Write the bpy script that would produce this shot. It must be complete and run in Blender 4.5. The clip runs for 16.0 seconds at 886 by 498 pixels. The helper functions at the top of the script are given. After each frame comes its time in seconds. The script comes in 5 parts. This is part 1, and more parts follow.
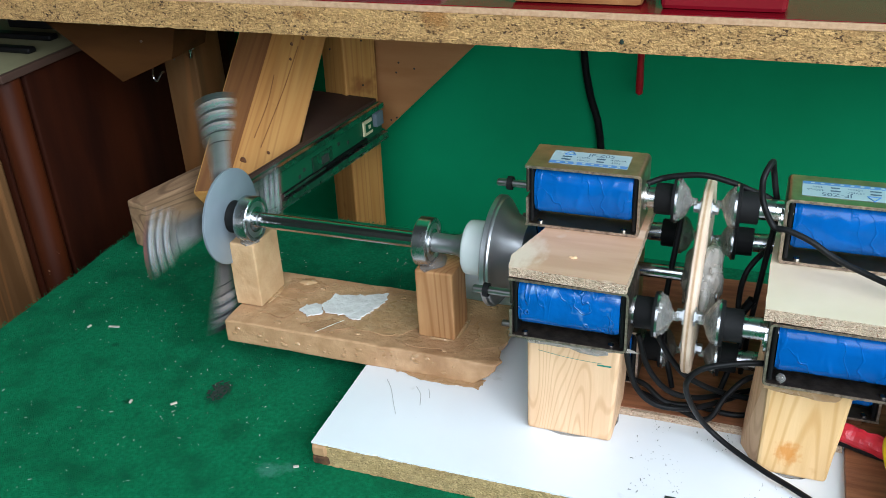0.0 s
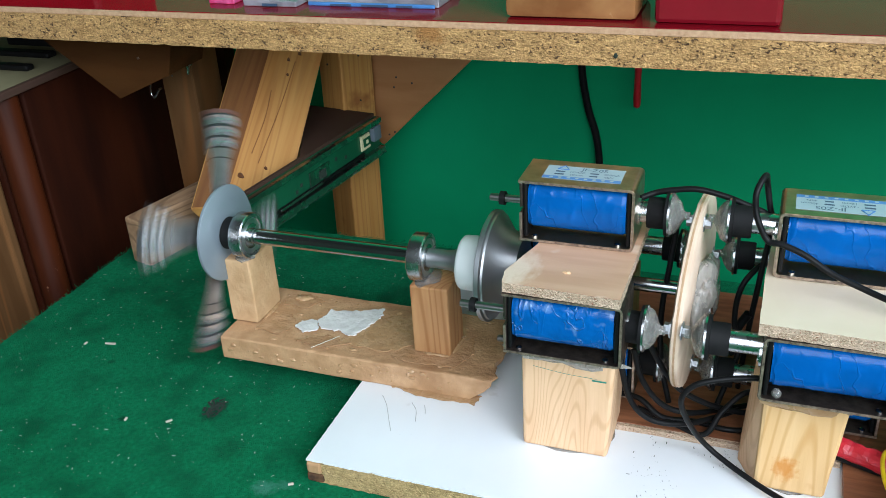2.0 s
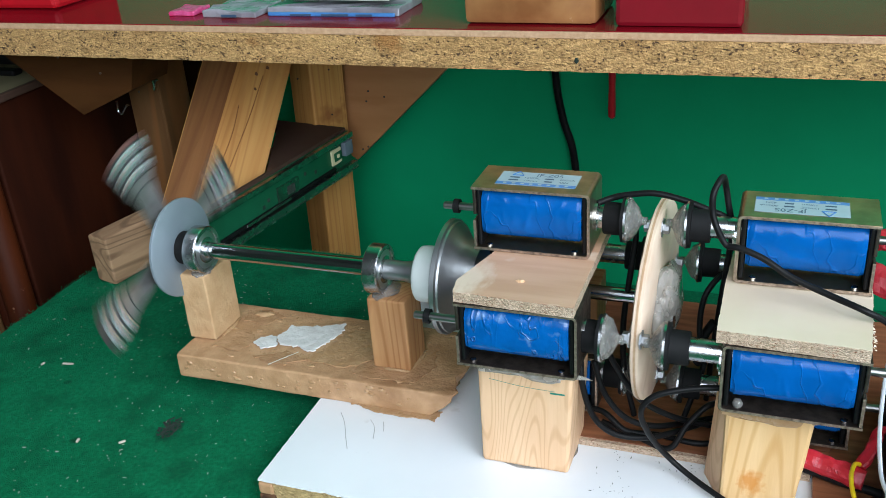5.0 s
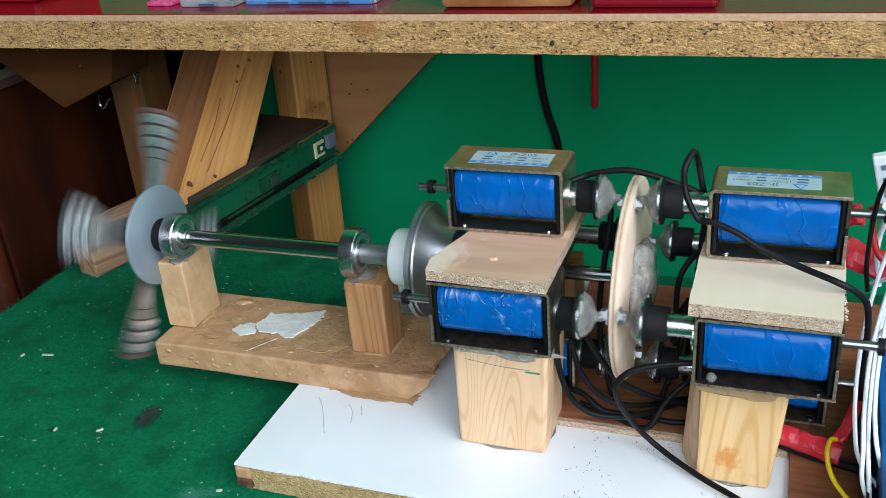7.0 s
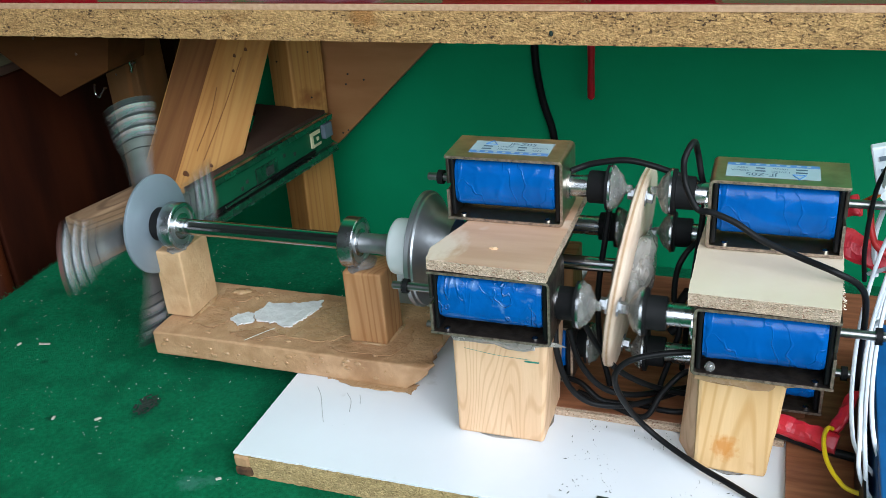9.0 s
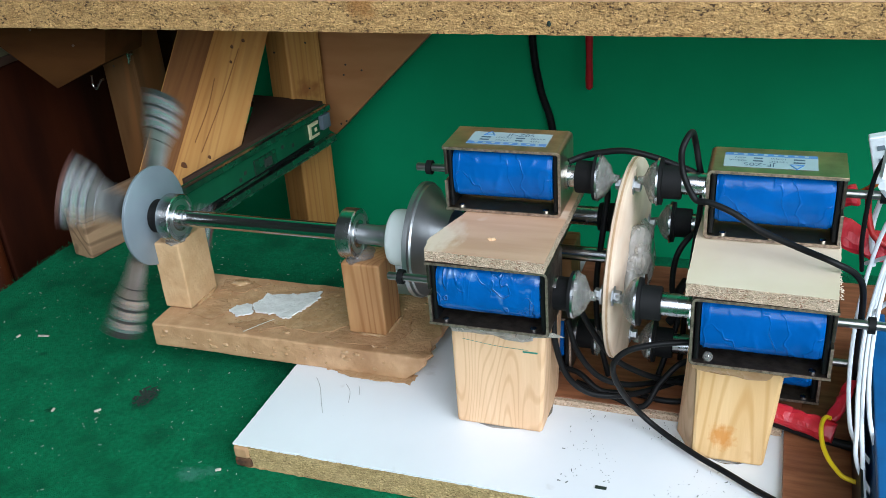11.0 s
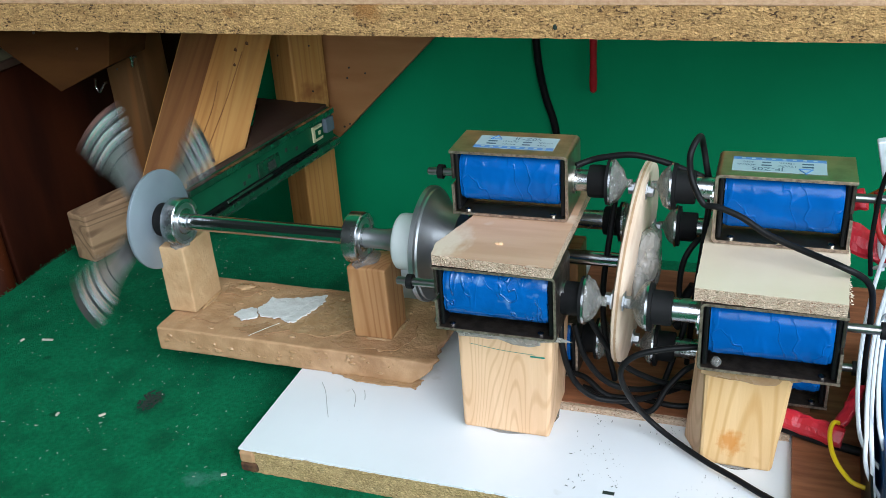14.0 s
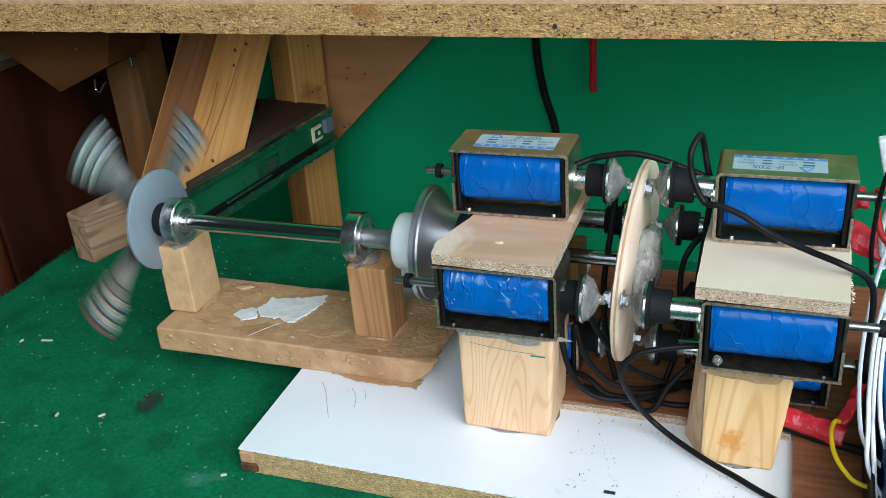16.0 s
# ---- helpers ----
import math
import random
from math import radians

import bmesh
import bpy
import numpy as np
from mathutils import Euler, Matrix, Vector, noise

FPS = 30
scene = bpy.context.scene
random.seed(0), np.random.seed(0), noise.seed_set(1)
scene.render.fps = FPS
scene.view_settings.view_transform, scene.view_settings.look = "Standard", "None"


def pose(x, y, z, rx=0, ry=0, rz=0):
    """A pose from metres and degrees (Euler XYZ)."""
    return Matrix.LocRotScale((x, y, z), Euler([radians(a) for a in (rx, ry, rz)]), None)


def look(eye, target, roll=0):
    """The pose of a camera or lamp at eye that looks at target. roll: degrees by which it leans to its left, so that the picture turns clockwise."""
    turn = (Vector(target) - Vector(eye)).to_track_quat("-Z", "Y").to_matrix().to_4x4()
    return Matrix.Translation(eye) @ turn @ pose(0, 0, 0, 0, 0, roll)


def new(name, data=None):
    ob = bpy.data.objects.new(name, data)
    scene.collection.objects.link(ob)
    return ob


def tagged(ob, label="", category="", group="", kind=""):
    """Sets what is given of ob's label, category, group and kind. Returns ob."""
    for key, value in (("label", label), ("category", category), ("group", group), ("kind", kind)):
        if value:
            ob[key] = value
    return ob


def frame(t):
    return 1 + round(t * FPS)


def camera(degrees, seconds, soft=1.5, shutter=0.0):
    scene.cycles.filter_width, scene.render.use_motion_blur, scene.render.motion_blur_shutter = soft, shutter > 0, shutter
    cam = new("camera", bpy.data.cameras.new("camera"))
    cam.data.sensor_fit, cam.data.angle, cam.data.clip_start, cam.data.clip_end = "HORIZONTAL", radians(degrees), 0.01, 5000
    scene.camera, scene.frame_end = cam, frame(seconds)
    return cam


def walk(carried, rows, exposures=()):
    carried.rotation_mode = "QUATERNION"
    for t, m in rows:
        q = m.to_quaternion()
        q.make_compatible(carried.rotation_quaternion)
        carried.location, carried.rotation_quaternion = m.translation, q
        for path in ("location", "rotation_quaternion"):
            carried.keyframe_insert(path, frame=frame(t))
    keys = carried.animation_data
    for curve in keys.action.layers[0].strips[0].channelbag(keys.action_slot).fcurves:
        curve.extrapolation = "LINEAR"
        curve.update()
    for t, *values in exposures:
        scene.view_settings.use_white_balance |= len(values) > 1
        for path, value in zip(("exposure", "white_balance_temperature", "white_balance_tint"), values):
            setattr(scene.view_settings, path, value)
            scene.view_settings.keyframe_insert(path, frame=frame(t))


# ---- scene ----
cam = camera(51.14, 16.0, soft=0.5, shutter=0.85)
scene.cycles.rolling_shutter_type, scene.cycles.rolling_shutter_duration = "TOP", 0.55


def aim(x, y, z, yaw, pitch, roll):
    """A camera pose: yaw to the left, pitch up, roll."""
    return pose(x, y, z, 0, 0, yaw) @ pose(0, 0, 0, 90 + pitch) @ pose(0, 0, 0, 0, 0, roll)


ROWS = [
    (0, 0.2210, -0.3488, 0.3522, 21.32, -28.38, -3.08),
    (0.5, 0.2231, -0.3476, 0.3523, 21.47, -28.11, -3.21),
    (1, 0.2237, -0.3462, 0.3522, 21.52, -28.00, -3.27),
    (1.5, 0.2255, -0.3452, 0.3529, 21.64, -27.75, -3.44),
    (2, 0.2260, -0.3446, 0.3527, 21.62, -27.60, -3.56),
    (2.5, 0.2255, -0.3448, 0.3515, 21.60, -27.42, -3.55),
    (3, 0.2252, -0.3463, 0.3503, 21.53, -27.27, -3.52),
    (3.5, 0.2311, -0.3430, 0.3489, 21.57, -27.05, -3.67),
    (4, 0.2408, -0.3369, 0.3414, 21.69, -26.45, -4.15),
    (4.2, 0.2419, -0.3306, 0.3400, 21.61, -26.49, -4.04),
    (6.3, 0.2562, -0.3245, 0.3312, 21.70, -25.54, -4.83),
    (6.5, 0.2576, -0.3251, 0.3269, 21.68, -25.53, -4.78),
    (7, 0.2575, -0.3263, 0.3246, 21.45, -25.85, -4.80),
    (7.5, 0.2585, -0.3268, 0.3253, 21.23, -26.12, -4.83),
    (8, 0.2557, -0.3278, 0.3235, 21.00, -26.13, -4.56),
    (8.5, 0.2541, -0.3277, 0.3252, 20.95, -26.40, -4.46),
    (9, 0.2540, -0.3293, 0.3242, 20.90, -26.38, -4.38),
    (11.5, 0.2545, -0.3296, 0.3252, 20.85, -27.08, -4.57),
    (12, 0.2533, -0.3301, 0.3263, 20.80, -27.10, -4.53),
    (12.5, 0.2538, -0.3276, 0.3245, 20.81, -27.08, -4.53),
    (13, 0.2526, -0.3290, 0.3248, 20.81, -26.94, -4.40),
    (13.5, 0.2531, -0.3286, 0.3257, 20.82, -26.93, -4.50),
    (14, 0.2506, -0.3288, 0.3253, 20.86, -26.86, -4.53),
    (14.5, 0.2503, -0.3287, 0.3269, 20.88, -26.81, -4.58),
    (15, 0.2516, -0.3284, 0.3256, 20.91, -26.73, -4.72),
    (15.5, 0.2504, -0.3284, 0.3246, 20.85, -26.76, -4.65),
    (16, 0.2501, -0.3287, 0.3238, 20.82, -26.76, -4.61),
]
walk(cam, [(t, aim(*r)) for t, *r in ROWS], [(0.0, -0.04), (4.0, -0.08), (6.5, -0.14), (9.0, -0.16), (12.0, -0.18), (16.0, -0.18)])

# ---- light ----
world = bpy.data.worlds.new("daylight")
scene.world = world
world.use_nodes = True
wn = world.node_tree
sky = wn.nodes.new("ShaderNodeTexSky")
sky.sky_type, sky.sun_disc = "NISHITA", False
sky.sun_elevation, sky.sun_rotation = radians(35), radians(150)
wn.links.new(sky.outputs["Color"], wn.nodes["Background"].inputs["Color"])
wn.nodes["Background"].inputs["Strength"].default_value = 0.12


def window_light(name, where, target, width, height, watts, colour=(1.0, 0.98, 0.95)):
    lamp = bpy.data.lights.new(name, "AREA")
    lamp.shape, lamp.size, lamp.size_y, lamp.energy, lamp.color = "RECTANGLE", width, height, watts, colour
    ob = new(name, lamp)
    ob.matrix_world = look(where, target)
    return ob


window_light("window_daylight", (0.8, -1.27, 0.95), (0.3, 0.1, 0.1), 1.6, 1.4, 47, (0.775, 0.885, 1.0))
window_light("side_window_daylight", (1.57, -0.55, 1.0), (0.1, 0.1, 0.0), 1.2, 1.4, 47, (0.775, 0.885, 1.0))


# ---- materials ----
def mat(name, colour, rough=0.6, metal=0.0, second=None, scale=30.0, stretch=(1, 1, 1), detail=6.0, contrast=(0.35, 0.65),
        bump=0.0, bump_scale=None, bump_stretch=None, spots=None, spot_scale=8.0, spot_range=(0.62, 0.7), coat=0.0, vary=0.0, rough_vary=0.1, sheen=0.0,
        alpha=None, transmission=0.0, grain=None):
    """A procedural surface: two tones mixed by noise, optional stains of a third, grain lines, and fine relief."""
    m = bpy.data.materials.new(name)
    m.use_nodes = True
    t = m.node_tree
    b = t.nodes["Principled BSDF"]
    n, link = t.nodes.new, t.links.new
    coord = n("ShaderNodeTexCoord")

    def mapped(s):
        mp = n("ShaderNodeMapping")
        mp.inputs["Scale"].default_value = s
        link(coord.outputs["Object"], mp.inputs["Vector"])
        return mp.outputs["Vector"]

    def ramp(fac, lo, hi):
        r = n("ShaderNodeMapRange")
        r.inputs["From Min"].default_value, r.inputs["From Max"].default_value = lo, hi
        link(fac, r.inputs["Value"])
        return r.outputs["Result"]

    def mix(fac, a, c):
        x = n("ShaderNodeMix")
        x.data_type = "RGBA"
        link(fac, x.inputs["Factor"])
        for s, v in ((x.inputs["A"], a), (x.inputs["B"], c)):
            if isinstance(v, tuple):
                s.default_value = (*v, 1)
            else:
                link(v, s)
        return x.outputs["Result"]

    tex = n("ShaderNodeTexNoise")
    tex.inputs["Scale"].default_value, tex.inputs["Detail"].default_value = scale, detail
    link(mapped(stretch), tex.inputs["Vector"])
    second = second or tuple(c * 0.8 for c in colour)
    col = mix(ramp(tex.outputs["Fac"], *contrast), colour, second)
    if grain:
        g_colour, g_scale, g_stretch, g_rings, g_amount = grain
        w = n("ShaderNodeTexNoise")
        w.inputs["Scale"].default_value, w.inputs["Detail"].default_value, w.inputs["Roughness"].default_value = g_scale, 1.2, 0.35
        link(mapped(g_stretch), w.inputs["Vector"])
        rings = n("ShaderNodeMath")
        rings.operation = "MULTIPLY"
        rings.inputs[1].default_value = g_rings
        link(w.outputs["Fac"], rings.inputs[0])
        wave = n("ShaderNodeMath")
        wave.operation = "SINE"
        link(rings.outputs[0], wave.inputs[0])
        r = ramp(wave.outputs[0], 0.35, 1.0)
        q = n("ShaderNodeMath")
        q.operation = "MULTIPLY"
        q.inputs[1].default_value = g_amount
        link(r, q.inputs[0])
        col = mix(q.outputs[0], col, g_colour)
    if spots:
        v = n("ShaderNodeTexNoise")
        v.inputs["Scale"].default_value, v.inputs["Detail"].default_value = spot_scale, 4.0
        link(coord.outputs["Object"], v.inputs["Vector"])
        col = mix(ramp(v.outputs["Fac"], *spot_range), col, spots)
    if vary:
        info = n("ShaderNodeObjectInfo")
        h = n("ShaderNodeHueSaturation")
        link(ramp(info.outputs["Random"], -1.0 / vary + 0.5, 1.0 / vary + 0.5), h.inputs["Value"])
        h.inputs["Saturation"].default_value = 1.0
        mul = n("ShaderNodeMath")
        mul.operation = "MULTIPLY_ADD"
        mul.inputs[1].default_value, mul.inputs[2].default_value = vary, 1.0 - vary / 2
        link(info.outputs["Random"], mul.inputs[0])
        link(mul.outputs[0], h.inputs["Value"])
        link(col, h.inputs["Color"])
        col = h.outputs["Color"]
    link(col, b.inputs["Base Color"])
    rr = n("ShaderNodeMapRange")
    rr.inputs["To Min"].default_value, rr.inputs["To Max"].default_value = max(0.02, rough - rough_vary), min(1, rough + rough_vary)
    link(tex.outputs["Fac"], rr.inputs["Value"])
    link(rr.outputs["Result"], b.inputs["Roughness"])
    b.inputs["Metallic"].default_value = metal
    b.inputs["Coat Weight"].default_value = coat
    b.inputs["Sheen Weight"].default_value = sheen
    b.inputs["Transmission Weight"].default_value = transmission
    if alpha is not None:
        b.inputs["Alpha"].default_value = alpha
    if bump:
        bn, bt = n("ShaderNodeBump"), n("ShaderNodeTexNoise")
        bt.inputs["Scale"].default_value, bt.inputs["Detail"].default_value = bump_scale or scale * 2, 5.0
        link(mapped(bump_stretch or stretch), bt.inputs["Vector"])
        bn.inputs["Strength"].default_value, bn.inputs["Distance"].default_value = bump, 0.002
        link(bt.outputs["Fac"], bn.inputs["Height"])
        link(bn.outputs["Normal"], b.inputs["Normal"])
    return m


def chip_mat(name, light, dark, deep, grain=430.0, gaps=0.5):
    """Raw chipboard: wood chips of several tones, with dark gaps and pits between them."""
    m = mat(name, light, 0.85, second=dark, scale=120, stretch=(0.7, 1, 1.2), contrast=(0.3, 0.7), bump=1.0, bump_scale=grain * 1.3)
    t = m.node_tree
    n, link = t.nodes.new, t.links.new
    b = t.nodes["Principled BSDF"]
    old = b.inputs["Base Color"].links[0].from_socket
    coord, warp, mp = n("ShaderNodeTexCoord"), n("ShaderNodeTexNoise"), n("ShaderNodeMapping")
    warp.inputs["Scale"].default_value, warp.inputs["Detail"].default_value = grain * 0.7, 3.0
    link(coord.outputs["Object"], warp.inputs["Vector"])
    shift = n("ShaderNodeVectorMath")
    shift.operation = "MULTIPLY_ADD"
    shift.inputs[1].default_value = (1.3 / grain,) * 3
    link(warp.outputs["Color"], shift.inputs[0])
    link(coord.outputs["Object"], shift.inputs[2])
    mp.inputs["Scale"].default_value = (0.62, 1, 1.15)
    link(shift.outputs["Vector"], mp.inputs["Vector"])
    cells, edges = n("ShaderNodeTexVoronoi"), n("ShaderNodeTexVoronoi")
    edges.feature = "DISTANCE_TO_EDGE"
    for v in (cells, edges):
        v.inputs["Scale"].default_value = grain
        link(mp.outputs["Vector"], v.inputs["Vector"])
    tone = n("ShaderNodeSeparateColor")
    link(cells.outputs["Color"], tone.inputs["Color"])

    def spread(fac, lo, hi, a, c):
        r = n("ShaderNodeMapRange")
        for key, value in (("From Min", lo), ("From Max", hi), ("To Min", a), ("To Max", c)):
            r.inputs[key].default_value = value
        link(fac, r.inputs["Value"])
        return r.outputs["Result"]

    def blend(fac, a, colour):
        x = n("ShaderNodeMix")
        x.data_type = "RGBA"
        link(fac, x.inputs["Factor"])
        link(a, x.inputs["A"])
        x.inputs["B"].default_value = (*colour, 1)
        return x.outputs["Result"]

    col = blend(spread(tone.outputs["Red"], 0.5, 1.0, 0.0, 0.6), old, tuple(min(1.0, c * 1.35) for c in light))
    col = blend(spread(tone.outputs["Green"], 0.7, 1.0, 0.0, 0.6), col, tuple(c * 0.65 for c in dark))
    wide, fine = n("ShaderNodeTexNoise"), n("ShaderNodeTexNoise")
    wide.inputs["Scale"].default_value, wide.inputs["Detail"].default_value = grain * 0.22, 3.0
    fine.inputs["Scale"].default_value, fine.inputs["Detail"].default_value = grain * 1.15, 3.0
    for v in (wide, fine):
        link(mp.outputs["Vector"], v.inputs["Vector"])
    pit = n("ShaderNodeMath")
    pit.operation = "MULTIPLY"
    link(spread(fine.outputs["Fac"], gaps + 0.03, gaps + 0.13, 0.0, 1.0), pit.inputs[0])
    link(spread(wide.outputs["Fac"], 0.4, 0.6, 0.25, 1.0), pit.inputs[1])
    edge = n("ShaderNodeMath")
    edge.operation = "MULTIPLY"
    link(spread(edges.outputs["Distance"], 0.0, 0.1, 0.5, 0.0), edge.inputs[0])
    link(spread(wide.outputs["Fac"], 0.45, 0.65, 0.0, 1.0), edge.inputs[1])
    col = blend(edge.outputs[0], col, tuple(c * 0.35 for c in dark))
    link(blend(pit.outputs[0], col, deep), b.inputs["Base Color"])
    return m


FELT = mat("green_felt", (0.0045, 0.205, 0.084), 0.95, second=(0.003, 0.13, 0.054), scale=420, contrast=(0.3, 0.7), bump=1.0, bump_scale=1300, spots=(0.003, 0.105, 0.043), spot_scale=38,
           spot_range=(0.48, 0.72))
FELT.node_tree.nodes["Principled BSDF"].inputs["Specular IOR Level"].default_value = 0.08
GREEN_WALL = mat("green_painted_wall", (0.002, 0.325, 0.132), 0.75, second=(0.002, 0.285, 0.113), scale=9, bump=0.1, bump_scale=160)
GREEN_WALL.node_tree.nodes["Principled BSDF"].inputs["Specular IOR Level"].default_value = 0.12
CHIP = chip_mat("raw_chipboard_edge", (0.5, 0.3, 0.115), (0.37, 0.205, 0.072), (0.055, 0.025, 0.008), 560.0, 0.505)
CHIP_DARK = chip_mat("old_chipboard_edge", (0.52, 0.37, 0.17), (0.44, 0.3, 0.125), (0.16, 0.085, 0.03), 760.0, 0.56)


def soaked(m, centre, size, colour, amount=0.85):
    """Soak one soft-edged stain into a material, about a point of its thing's space."""
    t = m.node_tree
    n, link = t.nodes.new, t.links.new
    b = t.nodes["Principled BSDF"]
    old = b.inputs["Base Color"].links[0].from_socket
    coord, mp, nz = n("ShaderNodeTexCoord"), n("ShaderNodeMapping"), n("ShaderNodeTexNoise")
    mp.vector_type = "TEXTURE"
    mp.inputs["Location"].default_value, mp.inputs["Scale"].default_value = centre, size
    link(coord.outputs["Object"], mp.inputs["Vector"])
    length = n("ShaderNodeVectorMath")
    length.operation = "LENGTH"
    link(mp.outputs["Vector"], length.inputs[0])
    nz.inputs["Scale"].default_value, nz.inputs["Detail"].default_value = 2.2, 4.0
    link(mp.outputs["Vector"], nz.inputs["Vector"])
    add = n("ShaderNodeMath")
    add.operation = "MULTIPLY_ADD"
    add.inputs[1].default_value = 1.6
    link(nz.outputs["Fac"], add.inputs[0])
    link(length.outputs["Value"], add.inputs[2])
    r = n("ShaderNodeMapRange")
    for key, value in (("From Min", 1.2), ("From Max", 1.9), ("To Min", amount), ("To Max", 0.0)):
        r.inputs[key].default_value = value
    link(add.outputs[0], r.inputs["Value"])
    x = n("ShaderNodeMix")
    x.data_type = "RGBA"
    link(r.outputs["Result"], x.inputs["Factor"])
    link(old, x.inputs["A"])
    x.inputs["B"].default_value = (*colour, 1)
    link(x.outputs["Result"], b.inputs["Base Color"])


soaked(CHIP, (-0.0345, -0.1375, 0.0165), (0.012, 0.02, 0.009), (0.3, 0.12, 0.025), 0.7)
soaked(CHIP, (-0.135, -0.1375, 0.014), (0.006, 0.02, 0.004), (0.28, 0.12, 0.03), 0.5)
soaked(FELT, (-0.0225 - 0.4, -0.0119 + 0.3, 0.7), (0.0085, 0.006, 0.01), (0.1, 0.3, 0.24), 0.45)
soaked(FELT, (-0.0125 - 0.4, -0.0068 + 0.3, 0.7), (0.006, 0.004, 0.01), (0.08, 0.27, 0.2), 0.4)
soaked(FELT, (-0.141 - 0.4, 0.0184 + 0.3, 0.7), (0.004, 0.003, 0.01), (0.004, 0.03, 0.012), 0.75)
soaked(FELT, (-0.089 - 0.4, 0.0415 + 0.3, 0.7), (0.008, 0.011, 0.01), (0.006, 0.035, 0.02), 0.7)
soaked(FELT, (-0.19 - 0.4, 0.07 + 0.3, 0.7), (0.0035, 0.0025, 0.01), (0.004, 0.05, 0.02), 0.6)
soaked(FELT, (-0.06 - 0.4, 0.012 + 0.3, 0.7), (0.012, 0.012, 0.01), (0.004, 0.085, 0.035), 0.6)
RED_TOP = mat("red_varnish", (0.2, 0.004, 0.01), 0.12, second=(0.13, 0.003, 0.007), scale=6, coat=0.0, rough_vary=0.06, bump=0.03, bump_scale=30)
RED_TOP.node_tree.nodes["Principled BSDF"].inputs["Specular IOR Level"].default_value = 0.12
MELAMINE = mat("white_melamine", (0.79, 0.81, 0.83), 0.32, second=(0.73, 0.75, 0.77), scale=12, rough_vary=0.12, spots=(0.58, 0.58, 0.56), spot_scale=34, spot_range=(0.7, 0.78))
PINE = mat("pale_pine", (0.74, 0.49, 0.3), 0.62, second=(0.68, 0.43, 0.25), scale=22, stretch=(6, 6, 0.7), bump=0.12, bump_scale=260, bump_stretch=(3, 3, 0.2),
           grain=((0.48, 0.25, 0.115), 34, (1.0, 0.6, 0.16), 200.0, 0.4))
PINE_B = mat("knotty_pine", (0.72, 0.47, 0.23), 0.6, second=(0.65, 0.4, 0.175), scale=20, stretch=(5, 5, 0.6), bump=0.12, bump_scale=220, bump_stretch=(3, 3, 0.2),
             grain=((0.52, 0.27, 0.08), 24, (1.0, 0.6, 0.1), 110.0, 0.55), spots=(0.5, 0.22, 0.05), spot_scale=28, spot_range=(0.66, 0.75))
soaked(PINE_B, (-0.006, -0.018, 0.0155), (0.0065, 0.02, 0.008), (0.56, 0.21, 0.03), 0.85)
LUMBER = mat("structural_pine", (0.51, 0.265, 0.075), 0.6, second=(0.42, 0.19, 0.046), scale=22, stretch=(5, 5, 0.25), bump=0.1, bump_scale=160, bump_stretch=(3, 3, 0.2),
             grain=((0.3, 0.12, 0.03), 30, (1.0, 0.9, 0.03), 85.0, 0.42), spots=(0.27, 0.1, 0.025), spot_scale=26, spot_range=(0.64, 0.74))
# darker, redder copy of LUMBER: shade of the brace's side put into colour
LUMBER_SHADE = mat("shaded_reddish_pine", (0.25, 0.108, 0.036), 0.7, second=(0.19, 0.076, 0.024), scale=22, stretch=(5, 5, 0.25), bump=0.1, bump_scale=160, grain=((0.15, 0.05, 0.018), 30, (1.0, 0.9, 0.03), 60.0, 0.5))
WEATHERED = mat("weathered_pine", (0.36, 0.22, 0.12), 0.75, second=(0.26, 0.15, 0.08), scale=40, stretch=(3, 3, 0.5), bump=0.3, bump_scale=160, grain=((0.13, 0.07, 0.035), 26, (1.0, 0.9, 0.15), 80.0, 0.7))
# brown pine made darker: the shade under the shelf is put into these colours
SHADED_PINE = mat("shade_darkened_pine", (0.06, 0.024, 0.007), 0.8, second=(0.042, 0.016, 0.005), scale=14, stretch=(1, 4, 4), bump=0.1, bump_scale=160, grain=((0.07, 0.024, 0.008), 9, (0.15, 0.8, 1.0), 60.0, 0.4))
DARKENED_POST = mat("darkened_brown_post", (0.14, 0.07, 0.029), 0.6, second=(0.1, 0.047, 0.018), scale=14, stretch=(4, 4, 0.5), bump=0.1, bump_scale=160, grain=((0.22, 0.09, 0.03), 16, (1, 0.8, 0.1), 60.0, 0.5))
for m in (SHADED_PINE, DARKENED_POST):
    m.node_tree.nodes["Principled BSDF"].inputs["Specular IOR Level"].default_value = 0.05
KNOT_DARK = mat("dark_screw", (0.05, 0.03, 0.02), 0.5, scale=200)
LUMBER_B = mat("plain_pine_board", (0.41, 0.195, 0.072), 0.62, second=(0.33, 0.14, 0.046), scale=14, stretch=(1, 4, 4), bump=0.1, bump_scale=160,
               grain=((0.36, 0.16, 0.055), 9, (0.15, 0.8, 1.0), 70.0, 0.45), spots=(0.2, 0.08, 0.03), spot_scale=40, spot_range=(0.74, 0.78))
FIBRE = mat("glue_stained_fibreboard", (0.5, 0.3, 0.16), 0.5, second=(0.4, 0.225, 0.11), scale=110, rough_vary=0.2, bump=0.35, bump_scale=420, spots=(0.34, 0.18, 0.085), spot_scale=30,
            spot_range=(0.56, 0.7))
FIBRE_POST = mat("fibreboard_post", (0.54, 0.345, 0.185), 0.72, second=(0.46, 0.275, 0.135), scale=90, bump=0.4, bump_scale=260, spots=(0.42, 0.24, 0.1), spot_scale=60,
                 spot_range=(0.6, 0.75))
